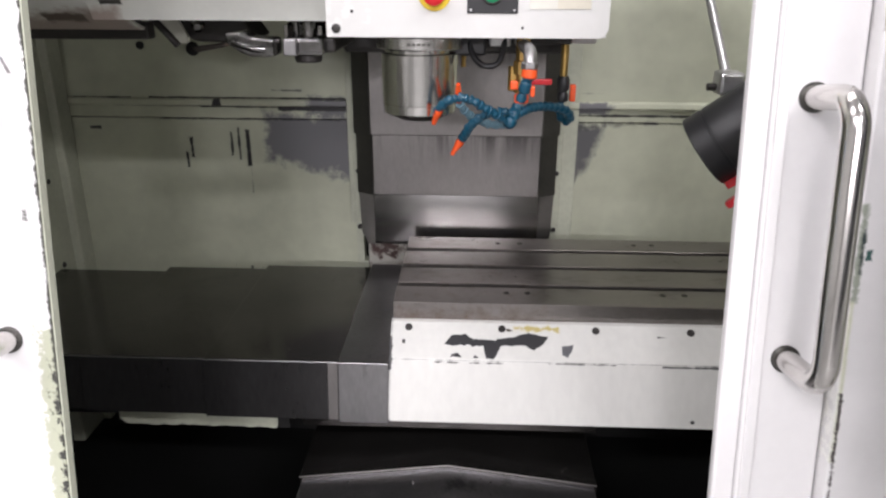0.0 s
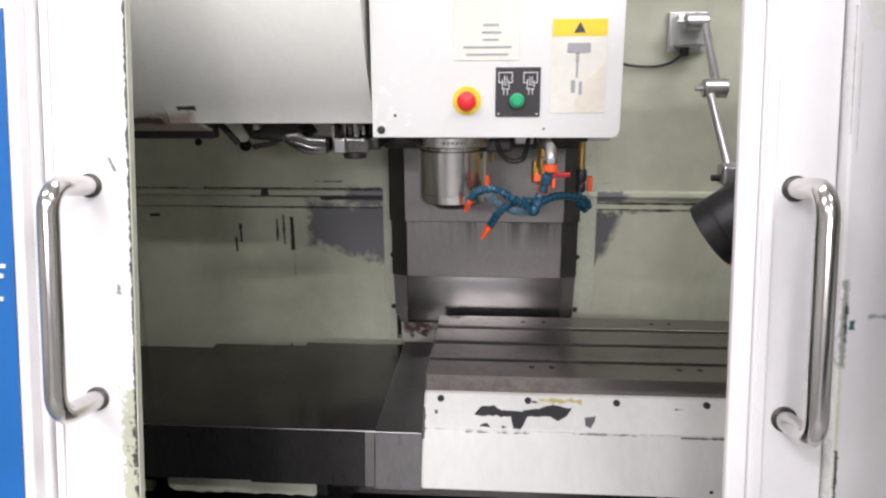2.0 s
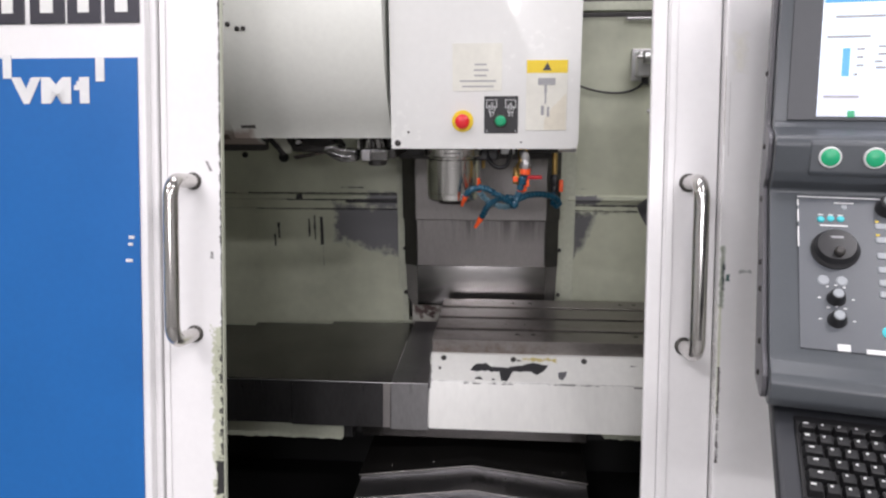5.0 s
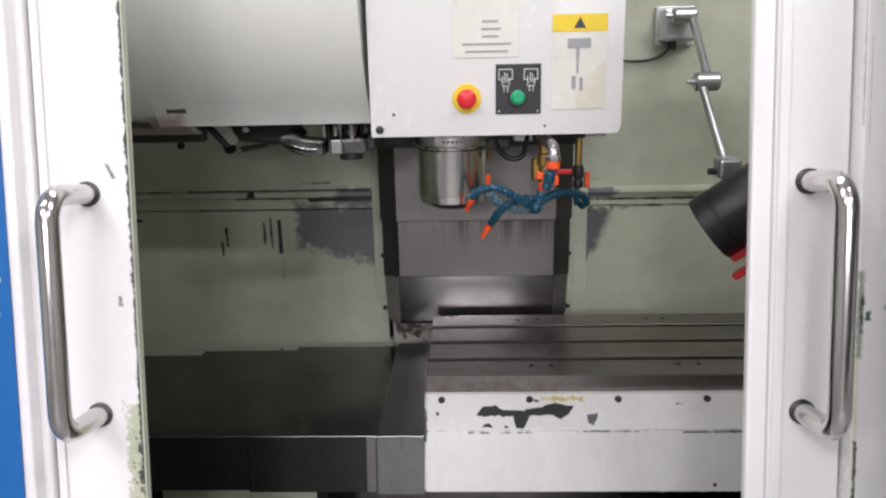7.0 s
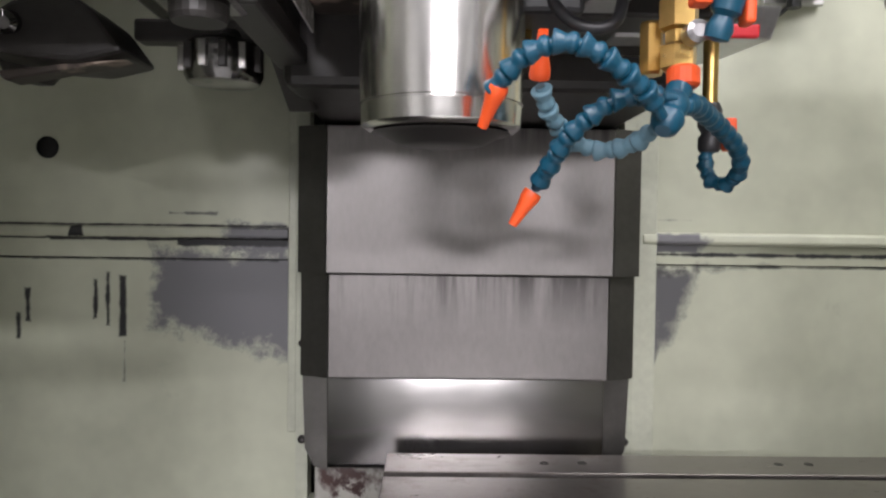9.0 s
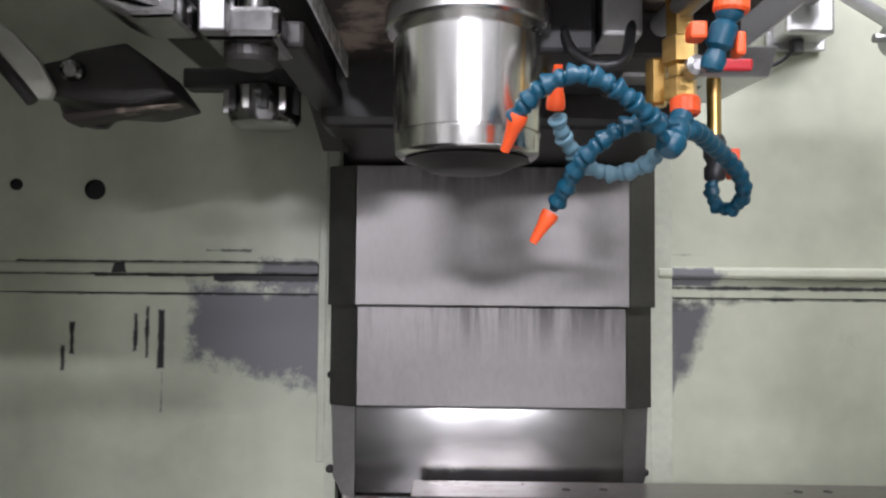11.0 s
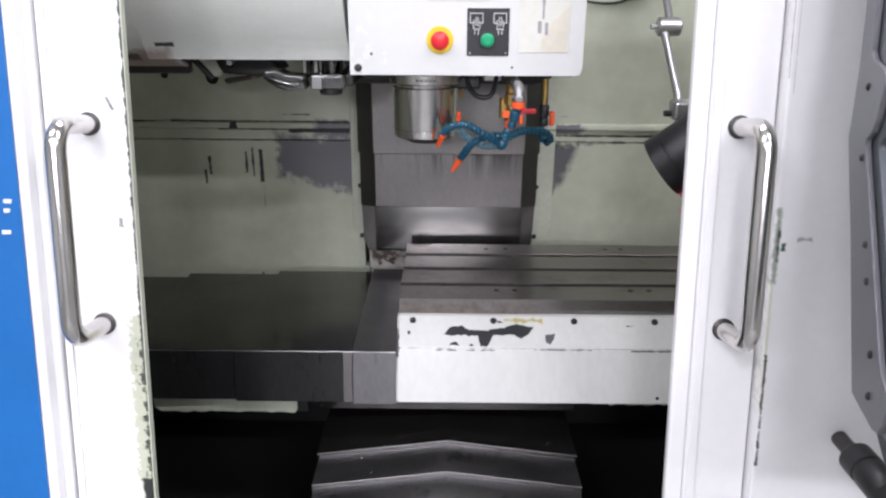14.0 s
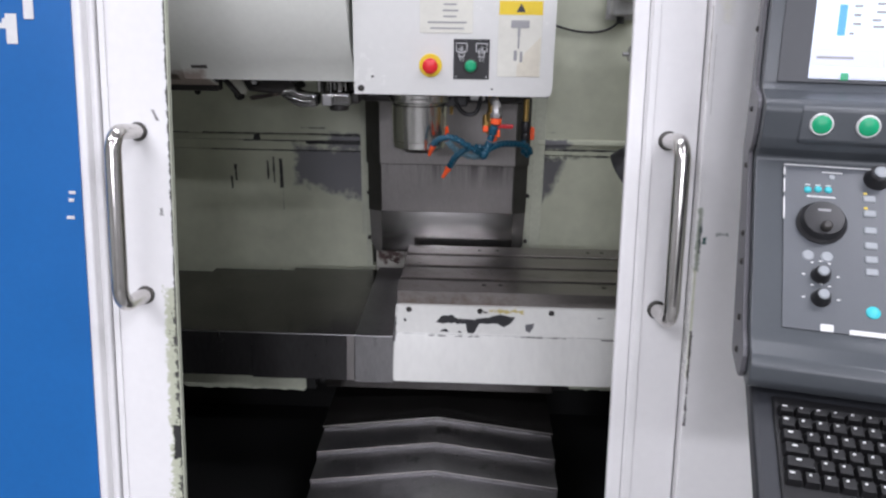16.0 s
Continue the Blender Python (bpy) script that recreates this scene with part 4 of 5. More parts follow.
part("tool_pot", lathe([(0.012, -0.014), (0.024, -0.010), (0.032, 0.004), (0.034, 0.024), (0.026, 0.034), (0.020, 0.06)], (-0.485, 0.70, 1.362), (0.25, -0.1, 1), 28), M_darkcast, drum, "dark oily tool pot", True)
sheet = [(-0.560, 1.445), (-0.535, 1.440), (-0.505, 1.420), (-0.478, 1.392), (-0.462, 1.362), (-0.466, 1.352), (-0.480, 1.352), (-0.500, 1.376), (-0.528, 1.404), (-0.556, 1.428)]
part("guard_sheet", plate(sheet, 0.580, 0.590, 0.002), M_beige, drum, "curved pale guard")
part("guard_rim", tube(smooth_path([(-0.562, 0.578, 1.428), (-0.530, 0.578, 1.402), (-0.503, 0.578, 1.374), (-0.482, 0.580, 1.349)]), 0.0065, 10), M_darkcast, drum, "dark rim along the guard", True)
part("pocket_block", plate([(-0.500, 1.366), (-0.500, 1.392), (-0.462, 1.400), (-0.450, 1.408), (-0.400, 1.418), (-0.372, 1.398), (-0.345, 1.362), (-0.390, 1.351), (-0.440, 1.354)], 0.600, 0.690, 0.005), M_darkcast, drum, "black oily pocket block")
part("pocket_pin", lathe([(0.009, 0), (0.011, 0.003), (0.011, 0.016), (0.006, 0.020)], (-0.448, 0.597, 1.386), (0.2, -1, -0.3), 16), M_darkchrome, drum, "bright pin", True)
part("lower_arm", plate([(-0.470, 1.343), (-0.400, 1.352), (-0.345, 1.356), (-0.400, 1.346), (-0.462, 1.334)], 0.610, 0.640, 0.002), M_peel, drum)
part("cross_bar", box(-0.372, -0.200, 0.690, 0.720, 1.394, 1.418, 0.004), M_darkcast, drum, "dark cross bar")
claw = part("rear_claw", lathe([(0.020, -0.010), (0.036, -0.008), (0.040, 0.0), (0.040, 0.030), (0.034, 0.034), (0.018, 0.036)], (-0.268, 0.665, 1.352), (0, 0, 1), 28), M_darkchrome, drum, "round chrome claw", True)
part("claw_post", rod((-0.268, 0.665, 1.385), (-0.268, 0.700, 1.400), 0.012, 16), M_darkcast, claw)
for k in range(6):
    g = math.radians(200 + 28 * k)
    part("claw_lug", box(-0.268 + 0.0405 * math.cos(g) - 0.004, -0.268 + 0.0405 * math.cos(g) + 0.004, 0.665 + 0.0405 * math.sin(g) - 0.004, 0.665 + 0.0405 * math.sin(g) + 0.004, 1.354, 1.380, 0.001), M_darkcast if k % 2 else M_steel, claw)
part("slant_bar", prism([(0.46, 1.42), (0.46, 1.50), (0.70, 1.42), (0.76, 1.335), (0.72, 1.325), (0.60, 1.370)], -0.212, -0.182, 0.003), M_darkcast, drum, "dark slanted bar")
part("cam_box", box(-0.42, -0.215, 0.74, 0.90, 1.47, 1.70, 0.01), M_darkcast, drum, "dark cam box")
# Unseen sheet, added to keep overhead light off the upper left wall.
part("roof_sheet", box(-0.978, -0.180, 0.400, 1.110, 2.052, 2.070, 0.002), M_drum, drum, "unseen top sheet, added to shade the wall below")
part("arm_shaft", rod((-0.215, 0.425, 1.37), (-0.215, 0.425, 1.402), 0.010, 24), M_darkchrome, drum, "bright shaft", True)
part("arm_shaft", rod((-0.237, 0.435, 1.372), (-0.237, 0.435, 1.402), 0.006, 16), M_darkchrome, drum, "", True)
arm = part("swing_arm", plate([(-0.250, 1.353), (-0.188, 1.353), (-0.188, 1.379), (-0.250, 1.379)], 0.392, 0.455, 0.006), M_darkchrome, drum, "tool change arm")
part("gripper", plate([(-0.322, 1.374), (-0.322, 1.388), (-0.300, 1.390), (-0.286, 1.383), (-0.252, 1.380), (-0.252, 1.355), (-0.285, 1.354), (-0.300, 1.360)], 0.352, 0.404, 0.004), M_darkchrome, arm, "machined gripper end")
part("gripper_finger", tube(smooth_path([(-0.322, 0.362, 1.378), (-0.300, 0.352, 1.372), (-0.275, 0.352, 1.366), (-0.255, 0.362, 1.364)]), 0.005, 12), M_darkchrome, arm, "hooked finger", True)
part("gripper_key", box(-0.246, -0.226, 0.380, 0.394, 1.354, 1.378, 0.002), M_steel_dull, arm)
part("arm_bar", prism([(0.42, 1.355), (0.42, 1.377), (0.70, 1.377), (0.70, 1.355)], -0.207, -0.175, 0.004), M_darkcast, arm)
part("arm_cap", lathe([(0.019, -0.012), (0.021, -0.008), (0.021, 0.0)], (-0.218, 0.425, 1.353), (0, 0, 1), 24), M_darkcast, arm)

# ---- table ----
TX0, TX1, TY0, TY1, TZ = -0.1055, 0.6565, 0.502, 0.858, 0.900
table = thing("machine_table", "grey cast-iron milling table with three T-slots, oil stained", "machine table", at=(0.275, 0.68, 0.85))
prof = [(TY0, 0.858), (TY0, TZ)]
for sy in (0.585, 0.681, 0.776):
    prof += [(sy - 0.008, TZ), (sy - 0.008, TZ - 0.016), (sy - 0.014, TZ - 0.016), (sy - 0.014, TZ - 0.026), (sy + 0.014, TZ - 0.026), (sy + 0.014, TZ - 0.016), (sy + 0.008, TZ - 0.016), (sy + 0.008, TZ)]
prof += [(TY1, TZ), (TY1, 0.858)]
part("tabletop", prism(prof, TX0, TX1, 0.0012, seg=1), M_table, table)
for sy in (0.585, 0.681, 0.776):
    part("slot_floor", box(TX0 + 0.001, TX1 - 0.001, sy - 0.0135, sy + 0.0135, TZ - 0.0257, TZ - 0.0225), M_slot, table, "dark strip along the slot floor")
# Thin dark discs stand in for the open holes.
for hx, hy in ((0.106, 0.551), (0.146, 0.552), (0.401, 0.553), (0.442, 0.555), (0.097, 0.821), (0.146, 0.823), (0.40, 0.823), (0.44, 0.825)):
    part("tapped_hole", lathe([(0.0062, 0), (0.0055, 0.0008), (0.0045, 0.0004)], (hx, hy, TZ - 0.0002), (0, 0, 1), 14), M_slot, table)
part("saddle", box(-0.06, 0.61, 0.54, 0.83, 0.70, 0.858, 0.005), M_darkcast, table)
apron = part("apron", prism([(0.488, 0.8675), (0.431, 0.8215), (0.4300, 0.8185), (0.398, 0.710), (0.404, 0.708), (0.438, 0.818), (0.50, 0.8675)], TX0 + 0.001, TX1 - 0.001, 0.0012), M_apron, table, "white apron with chipped black patches")
part("apron_top", box(TX0 + 0.001, TX1 - 0.001, 0.4885, 0.5015, 0.8450, 0.8670, 0.001), M_apron, table)
part("end_plate", prism([(0.487, 0.866), (0.432, 0.8205), (0.400, 0.712), (0.55, 0.712), (0.55, 0.857), (0.503, 0.857), (0.503, 0.866)], TX0 - 0.0015, TX0 + 0.0005), M_apron, table)
for k in range(5):
    sx = -0.0745 + 0.1708 * k
    up = Vector((0, -0.046, 0.057)).normalized()
    part("screw", lathe([(0.0068, -0.002), (0.0068, 0.003), (0.0055, 0.0045), (0.003, 0.0046), (0.003, 0.003)], (sx, 0.479, 0.8595), up, 16), M_darkcast, apron, "dark screw")
part("screw", lathe([(0.004, 0), (0.003, 0.002)], (0.437, 0.4015, 0.722), (0, -1, -0.2), 12), M_darkcast, apron)
part("screw", lathe([(0.003, 0), (0.002, 0.002)], (-0.082, 0.455, 0.842), up, 10), M_darkcast, apron)


# ---- way covers ----
def way_cover(x0, x1, drop, mat_top, rear):
    w = thing("way_cover", "dark oiled sheet-steel telescopic cover beside the table", "way cover", "table way covers", ((x0 + x1) / 2, 0.65, 0.70))
    yf, zt = 0.4185 + drop * 2.2, 0.8175 - drop
    top = [(yf, zt), (rear, zt + 0.001), (rear, zt - 0.05), (rear - 0.003, zt - 0.05), (rear - 0.003, zt - 0.004), (yf + 0.012, zt - 0.004)]
    part("top_sheet", prism(top, x0, x1, 0.0012), mat_top, w)
    # The front takes the copy with dark reflections in its colour.
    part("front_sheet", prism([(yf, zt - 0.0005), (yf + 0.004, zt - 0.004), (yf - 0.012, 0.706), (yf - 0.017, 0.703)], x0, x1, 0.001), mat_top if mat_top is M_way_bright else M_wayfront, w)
    part("front_edge", rod((x0, yf - 0.0002, zt - 0.002), (x1, yf - 0.0002, zt - 0.002), 0.0013, 8), M_steel_dull, w, "bright worn edge")
    return w


way_cover(-0.1975, -0.1072, 0.0, M_way_bright, 0.885)
second = way_cover(-0.4455, -0.1980, 0.003, M_way, 0.872)
part("end_flange", prism([(0.4225, 0.8125), (0.4265, 0.8110), (0.4105, 0.704), (0.4065, 0.704)], -0.2180, -0.1985, 0.001), M_cover, second, "bright end flange")
way_cover(-0.678, -0.4460, 0.006, M_way, 0.858)
way_cover(-0.97, -0.6785, 0.009, M_way, 0.838)
way_cover(0.6582, 0.745, 0.0, M_way_bright, 0.885)
way_cover(0.7455, 0.97, 0.003, M_way, 0.872)
def ragged_lip(x0, x1, z0, z1, seed):
    """A pale strip whose lower edge is eaten by black sludge."""
    r = random.Random(seed)
    w = thing("wiper_lip", "pale painted lip under the way cover, black sludge along it", "wiper", "lips under the way covers", at=((x0 + x1) / 2, 0.495, z0))
    n = 26
    low = [(x0 + (x1 - x0) * k / n, z0 + r.uniform(-0.0025, 0.0025) + (0.012 if k in (0, n) else 0)) for k in range(n + 1)]
    part("strip", plate(low + [(x1, z1), (x0, z1)], 0.488, 0.4985), M_cream, w)
    return w


lip = ragged_lip(-0.655, -0.330, 0.627, 0.700, 3)
ragged_lip(0.318, 0.520, 0.652, 0.700, 5)
part("bracket", box(-0.328, -0.304, 0.455, 0.498, 0.648, 0.70, 0.003), M_pan, lip)
carrier = thing("saddle_beam", "dark machine beam under the way covers", "machine beam", at=(0, 0.62, 0.6))
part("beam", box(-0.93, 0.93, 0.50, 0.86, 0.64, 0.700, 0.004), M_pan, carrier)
part("apron_shadow_lip", box(-0.28, 0.28, 0.455, 0.52, 0.656, 0.702, 0.003), M_way, carrier, "steel front of the saddle")


def gable_cover(y0, y1, lift, w, roof=None):
    """One section of the roof-shaped cover over the front slide."""
    g = thing("slide_cover", "roof-shaped grey steel telescopic slide cover", "way cover", "front slide covers", (0, (y0 + y1) / 2, 0.6))
    for s in (-1, 1):
        b = bmesh.new()
        vs = []
        for y in (y0, y1):
            for x, z in ((0.0, 0.650 + lift), (s * w, 0.614 + lift), (s * w, 0.50 + lift), (s * (w - 0.004), 0.50 + lift), (s * (w - 0.004), 0.609 + lift), (0.0, 0.645 + lift)):
                vs.append(b.verts.new((x, y, z)))
        b.faces.new(vs[:6])
        b.faces.new(vs[6:])
        for i in range(6):
            b.faces.new((vs[i], vs[(i + 1) % 6], vs[6 + (i + 1) % 6], vs[6 + i]))
        part("roof_sheet", b, roof or M_way_bright, g)
        part("wiper_edge", tube([Vector((0, y0 - 0.001, 0.6495 + lift)), Vector((s * w, y0 - 0.001, 0.6135 + lift))], 0.0017, 8), M_cover, g, "bright worn edge")
        f = bmesh.new()
        a = [f.verts.new(v) for v in ((0, y0 + 0.002, 0.6455 + lift), (s * w, y0 + 0.002, 0.6095 + lift), (s * w, y0 + 0.003, 0.50 + lift), (0, y0 + 0.003, 0.50 + lift))]
        c = [f.verts.new(v.co + Vector((0, 0.003, 0))) for v in a]
        f.faces.new(a)
        f.faces.new(list(reversed(c)))
        for i in range(4):
            f.faces.new((a[i], a[(i + 1) % 4], c[(i + 1) % 4], c[i]))
        part("front_sheet", f, M_way_bright, g)
    return g


gable_cover(0.405, 0.62, -0.038, 0.280, M_way)
gable_cover(0.316, 0.47, -0.050, 0.277)
gable_cover(0.226, 0.38, -0.062, 0.274)
gable_cover(0.136, 0.29, -0.074, 0.271)
gable_cover(0.050, 0.20, -0.086, 0.268)
chips = bmesh.new()
rng = random.Random(4)
for k in range(46):
    cx, cy = rng.uniform(-0.2, 0.26), rng.uniform(0.41, 0.45)
    if k > 12:
        cx, cy = rng.uniform(-0.24, 0.25), rng.uniform(0.14, 0.45)
    steps = -0.038 if cy > 0.405 else (-0.050 if cy > 0.316 else (-0.062 if cy > 0.226 else -0.074))
    cz = 0.650 + steps - abs(cx) * 0.036 / 0.277 + 0.0012
    s = rng.uniform(0.0004, 0.0011)
    box(cx - s * 1.6, cx + s * 1.6, cy - s, cy + s, cz - s * 0.6, cz + s * 0.6, 0, chips)
for k in range(40):
    cx, cy = rng.uniform(-0.9, -0.12), rng.uniform(0.43, 0.88)
    s = rng.uniform(0.0004, 0.0009)
    box(cx - s * 1.6, cx + s * 1.6, cy - s, cy + s, 0.8175 - s * 0.6, 0.8175 + s * 0.6, 0, chips)
tagged(part("metal_chips", chips, M_steel, None, "bright metal chips scattered on the covers"), category="metal chips", kind="stuff")

# ---- work lamp ----
wlamp = thing("work_lamp", "black work lamp on a jointed aluminium arm with a red clip", "work lamp", at=(0.46, 0.95, 1.57))
base = part("mount_box", box(0.428, 0.50, 0.900, 0.9555, 1.535, 1.605, 0.006), M_alu, wlamp, "grey wall box")
part("mount_plate", box(0.420, 0.508, 0.946, 0.9565, 1.525, 1.613, 0.002), M_alu, wlamp)
part("base_knuckle", rod((0.436, 0.862, 1.588), (0.486, 0.862, 1.588), 0.017, 24, None, None, 0.003), M_alu, wlamp, "", True)
part("base_stem", rod((0.462, 0.91, 1.588), (0.462, 0.865, 1.588), 0.012, 18), M_alu, wlamp, "", True)
part("wing_screw", rod((0.420, 0.862, 1.588), (0.436, 0.862, 1.588), 0.005, 10), M_alu, wlamp)
part("upper_arm", rod((0.478, 0.855, 1.580), (0.462, 0.680, 1.462), 0.0085, 18), M_alu, wlamp, "aluminium tube", True)
part("elbow_knuckle", rod((0.434, 0.672, 1.451), (0.482, 0.672, 1.451), 0.019, 24, None, None, 0.003), M_alu, wlamp, "", True)
part("wing_screw", rod((0.420, 0.672, 1.451), (0.434, 0.672, 1.451), 0.005, 10), M_alu, wlamp)
part("lower_arm", rod((0.448, 0.664, 1.440), (0.450, 0.520, 1.318), 0.008, 18), M_alu, wlamp, "aluminium tube", True)
part("neck", box(0.432, 0.472, 0.485, 0.530, 1.285, 1.322, 0.006), M_alu, wlamp, "cast swivel bracket")
part("wing_screw", rod((0.418, 0.505, 1.297), (0.434, 0.505, 1.297), 0.006, 10), M_darkcast, wlamp)
axis = Vector((0.72, -0.22, 0.60)).normalized()
face = Vector((0.404, 0.440, 1.203))
hd = part("lamp_head", lathe([(0.050, 0.004), (0.056, 0.0), (0.060, 0.002), (0.060, 0.030), (0.0585, 0.031), (0.0585, 0.034), (0.060, 0.035), (0.059, 0.118), (0.054, 0.126), (0.02, 0.128)], face, axis, 48), M_black, wlamp, "black cylindrical lamp head", True)
part("lens", lathe([(0.049, 0.003), (0.040, 0.0015)], face, axis, 40), M_darkcast, hd)
side = Vector((0.62, -0.35, -0.80))
side = (side - side.dot(axis) * axis).normalized()
across = axis.cross(side)


def clip_bar(s0, s1, off, w, h):
    b = bmesh.new()
    bmesh.ops.create_cube(b, size=1.0)
    bevel(b, 0.12, 2)
    mid = face + axis * (s0 + s1) / 2 + side * off
    m = Matrix((axis * (s1 - s0), side * h, across * w)).transposed().to_4x4()
    m.translation = mid
    bmesh.ops.transform(b, verts=b.verts, matrix=m)
    return b


cl = part("clip", clip_bar(0.004, 0.120, 0.064, 0.040, 0.014), M_red, wlamp, "red plastic clip")
part("clip_jaw", clip_bar(-0.012, 0.10, 0.092, 0.036, 0.013), M_red, cl, "red clip jaw")
part("clip_web", clip_bar(0.040, 0.10, 0.078, 0.030, 0.030), M_red, cl)
part("cable", tube(smooth_path([(0.455, 0.93, 1.535), (0.450, 0.935, 1.518), (0.425, 0.94, 1.500), (0.385, 0.945, 1.492), (0.33, 0.945, 1.497), (0.27, 0.945, 1.515), (0.235, 0.94, 1.54), (0.22, 0.93, 1.60)]), 0.0032, 10), M_black, wlamp, "black cable", True)
part("cable_gland", rod((0.456, 0.93, 1.515), (0.456, 0.93, 1.538), 0.010, 14), M_black, wlamp)

# ---- operator console ----
O, U, N = Vector((0.40, -0.20, 0)), Vector((0.972, -0.235, 0)), Vector((-0.235, -0.972, 0))


def con(u, d, z):
    return O + U * u + N * d + Vector((0, 0, z))


def con_prism(profile, u0, u1, bev=0.0):
    b = bmesh.new()
    a = [b.verts.new(con(u0, d, z)) for d, z in profile]
    c = [b.verts.new(con(u1, d, z)) for d, z in profile]
    b.faces.new(a)
    b.faces.new(list(reversed(c)))
    n = len(profile)
    for i in range(n):
        b.faces.new((a[i], a[(i + 1) % n], c[(i + 1) % n], c[i]))
    bmesh.ops.recalc_face_normals(b, faces=b.faces)
    return bevel(b, bev)


console = thing("operator_console", "grey control console with screen, buttons and keypad beside the door", "control panel", at=tuple(con(0.25, -0.05, 1.1)))
body = [(-0.135, 1.80), (-0.052, 1.466), (-0.040, 1.458), (-0.004, 1.4515), (0.006, 1.446), (0.010, 1.438), (0.008, 1.404), (0.002, 1.390), (-0.012, 1.379), (-0.012, 1.374),
        (0.150, 1.203), (0.160, 1.196), (0.182, 1.188), (0.190, 1.178), (0.190, 1.160), (0.182, 1.148), (0.168, 1.143), (0.10, 1.143), (0.005, 1.27), (-0.075, 1.37), (-0.085, 1.45), (-0.19, 1.80)]
part("body", con_prism(body, 0.0285, 0.54, 0.003), M_pend, console, "", True)
part("side_plate", con_prism([(d - 0.022, z) for d, z in body], 0.022, 0.0283, 0.0015), M_pendside, console, "light grey side plate")
for d, z in ((-0.09, 1.53), (-0.03, 1.43), (-0.005, 1.36), (0.06, 1.285), (0.085, 1.255), (0.135, 1.20), (0.152, 1.165)):
    part("screw", lathe([(0.004, 0), (0.004, 0.0015), (0.002, 0.003)], con(0.0220, d - 0.030, z), -U, 10), M_darkcast, console)


def on_panel(u, s, lift=0.0):
    """A place on the sloping keypad: u across, s metres down from its top edge."""
    d0, z0, d1, z1 = -0.010, 1.374, 0.150, 1.203
    run = Vector((d1 - d0, z1 - z0))
    t = s / run.length
    nrm = Vector((-run.y, run.x)).normalized()
    return con(u, d0 + run.x * t + nrm.x * lift, z0 + run.y * t + nrm.y * lift)


PN = (N * 0.171 + Vector((0, 0, 0.160))).normalized()
PD = (N * 0.160 - Vector((0, 0, 0.171))).normalized()


def panel_box(u0, u1, s0, s1, l0, l1, bev=0.0):
    b = bmesh.new()
    bmesh.ops.create_cube(b, size=1.0)
    m = Matrix((U * (u1 - u0), PD * (s1 - s0), PN * (l1 - l0))).transposed().to_4x4()
    m.translation = on_panel((u0 + u1) / 2, (s0 + s1) / 2, (l0 + l1) / 2)
    bmesh.ops.transform(b, verts=b.verts, matrix=m)
    return bevel(b, bev)


def panel_knob(name, u, s, prof, mat, label="", parent=None, smooth=True, seg=28):
    return part(name, lathe(prof, on_panel(u, s), PN, seg), mat, parent or console, label, smooth)


pf = part("keypad", panel_box(0.062, 0.53, 0.008, 0.226, 0.0, 0.002, 0.0006), M_pendface, console, "grey keypad film with worn white edge")
part("edge_line", panel_box(0.062, 0.53, 0.007, 0.0085, 0.0, 0.0028), M_print, pf)
for s0, s1 in ((0.012, 0.022), (0.028, 0.047), (0.055, 0.085)):
    part("edge_line", panel_box(0.0615, 0.0632, s0, s1, 0.0, 0.0028), M_print, pf)
part("torn_film", panel_box(0.102, 0.116, 0.217, 0.226, 0.0, 0.0030, 0.001), M_print, pf, "torn white film")
part("torn_film", panel_box(0.132, 0.25, 0.2205, 0.2265, 0.0, 0.0030, 0.001), M_print, pf, "torn white film")
dial = panel_knob("jog_dial", 0.104, 0.088, [(0.028, 0), (0.028, 0.005), (0.0255, 0.007), (0.024, 0.009), (0.024, 0.014), (0.022, 0.017), (0.010, 0.018)], M_black, "black jog dial", seg=40)
part("dial_stud", lathe([(0.005, 0.015), (0.006, 0.019), (0.006, 0.024), (0.004, 0.026)], on_panel(0.1055, 0.101), PN, 18), M_darkcast, dial)
part("dial_mark", panel_box(0.097, 0.111, 0.077, 0.080, 0.0172, 0.0185), M_greyprint, dial)
part("dial_arc", panel_box(0.088, 0.120, 0.0505, 0.0525, 0.0018, 0.0026), M_print, pf)
for ku in (0.089, 0.1005, 0.112):
    panel_knob("key", ku, 0.041 if ku > 0.095 else 0.0425, [(0.0044, 0), (0.0044, 0.003), (0.003, 0.0045)], M_cyan, "cyan key", seg=16)
    part("key_print", panel_box(ku - 0.003, ku + 0.003, 0.0345, 0.0358, 0.0018, 0.0026), M_print, pf)
panel_knob("indicator", 0.1165, 0.0225, [(0.0042, 0), (0.0042, 0.0015), (0.003, 0.003)], M_greykey, "small round indicator", seg=14)
part("key_print", panel_box(0.105, 0.128, 0.0155, 0.0167, 0.0018, 0.0026), M_print, pf)
for ku in (0.0895, 0.110):
    panel_knob("key", ku, 0.132, [(0.0068, 0), (0.0068, 0.002), (0.0055, 0.0032)], M_greykey, "round grey key", seg=18)
for ks in (0.157, 0.186):
    kn = panel_knob("knob", 0.103, ks, [(0.0108, 0), (0.0108, 0.003), (0.0092, 0.006), (0.0085, 0.014), (0.007, 0.016)], M_black, "black rotary knob with a grey cap")
    part("cap", lathe([(0.0060, 0.0158), (0.0060, 0.0172), (0.0045, 0.018)], on_panel(0.103, ks), PN, 20), M_greykey, kn, "grey cap")
    for a in range(-3, 4):
        g = math.radians(90 + a * 30)
        if abs(a) != 2:
            uu, ss = 0.103 + 0.0185 * math.cos(g), ks - 0.0185 * math.sin(g)
            part("tick", panel_box(uu - 0.0016, uu + 0.0016, ss - 0.0007, ss + 0.0007, 0.0018, 0.0026), M_print, kn)
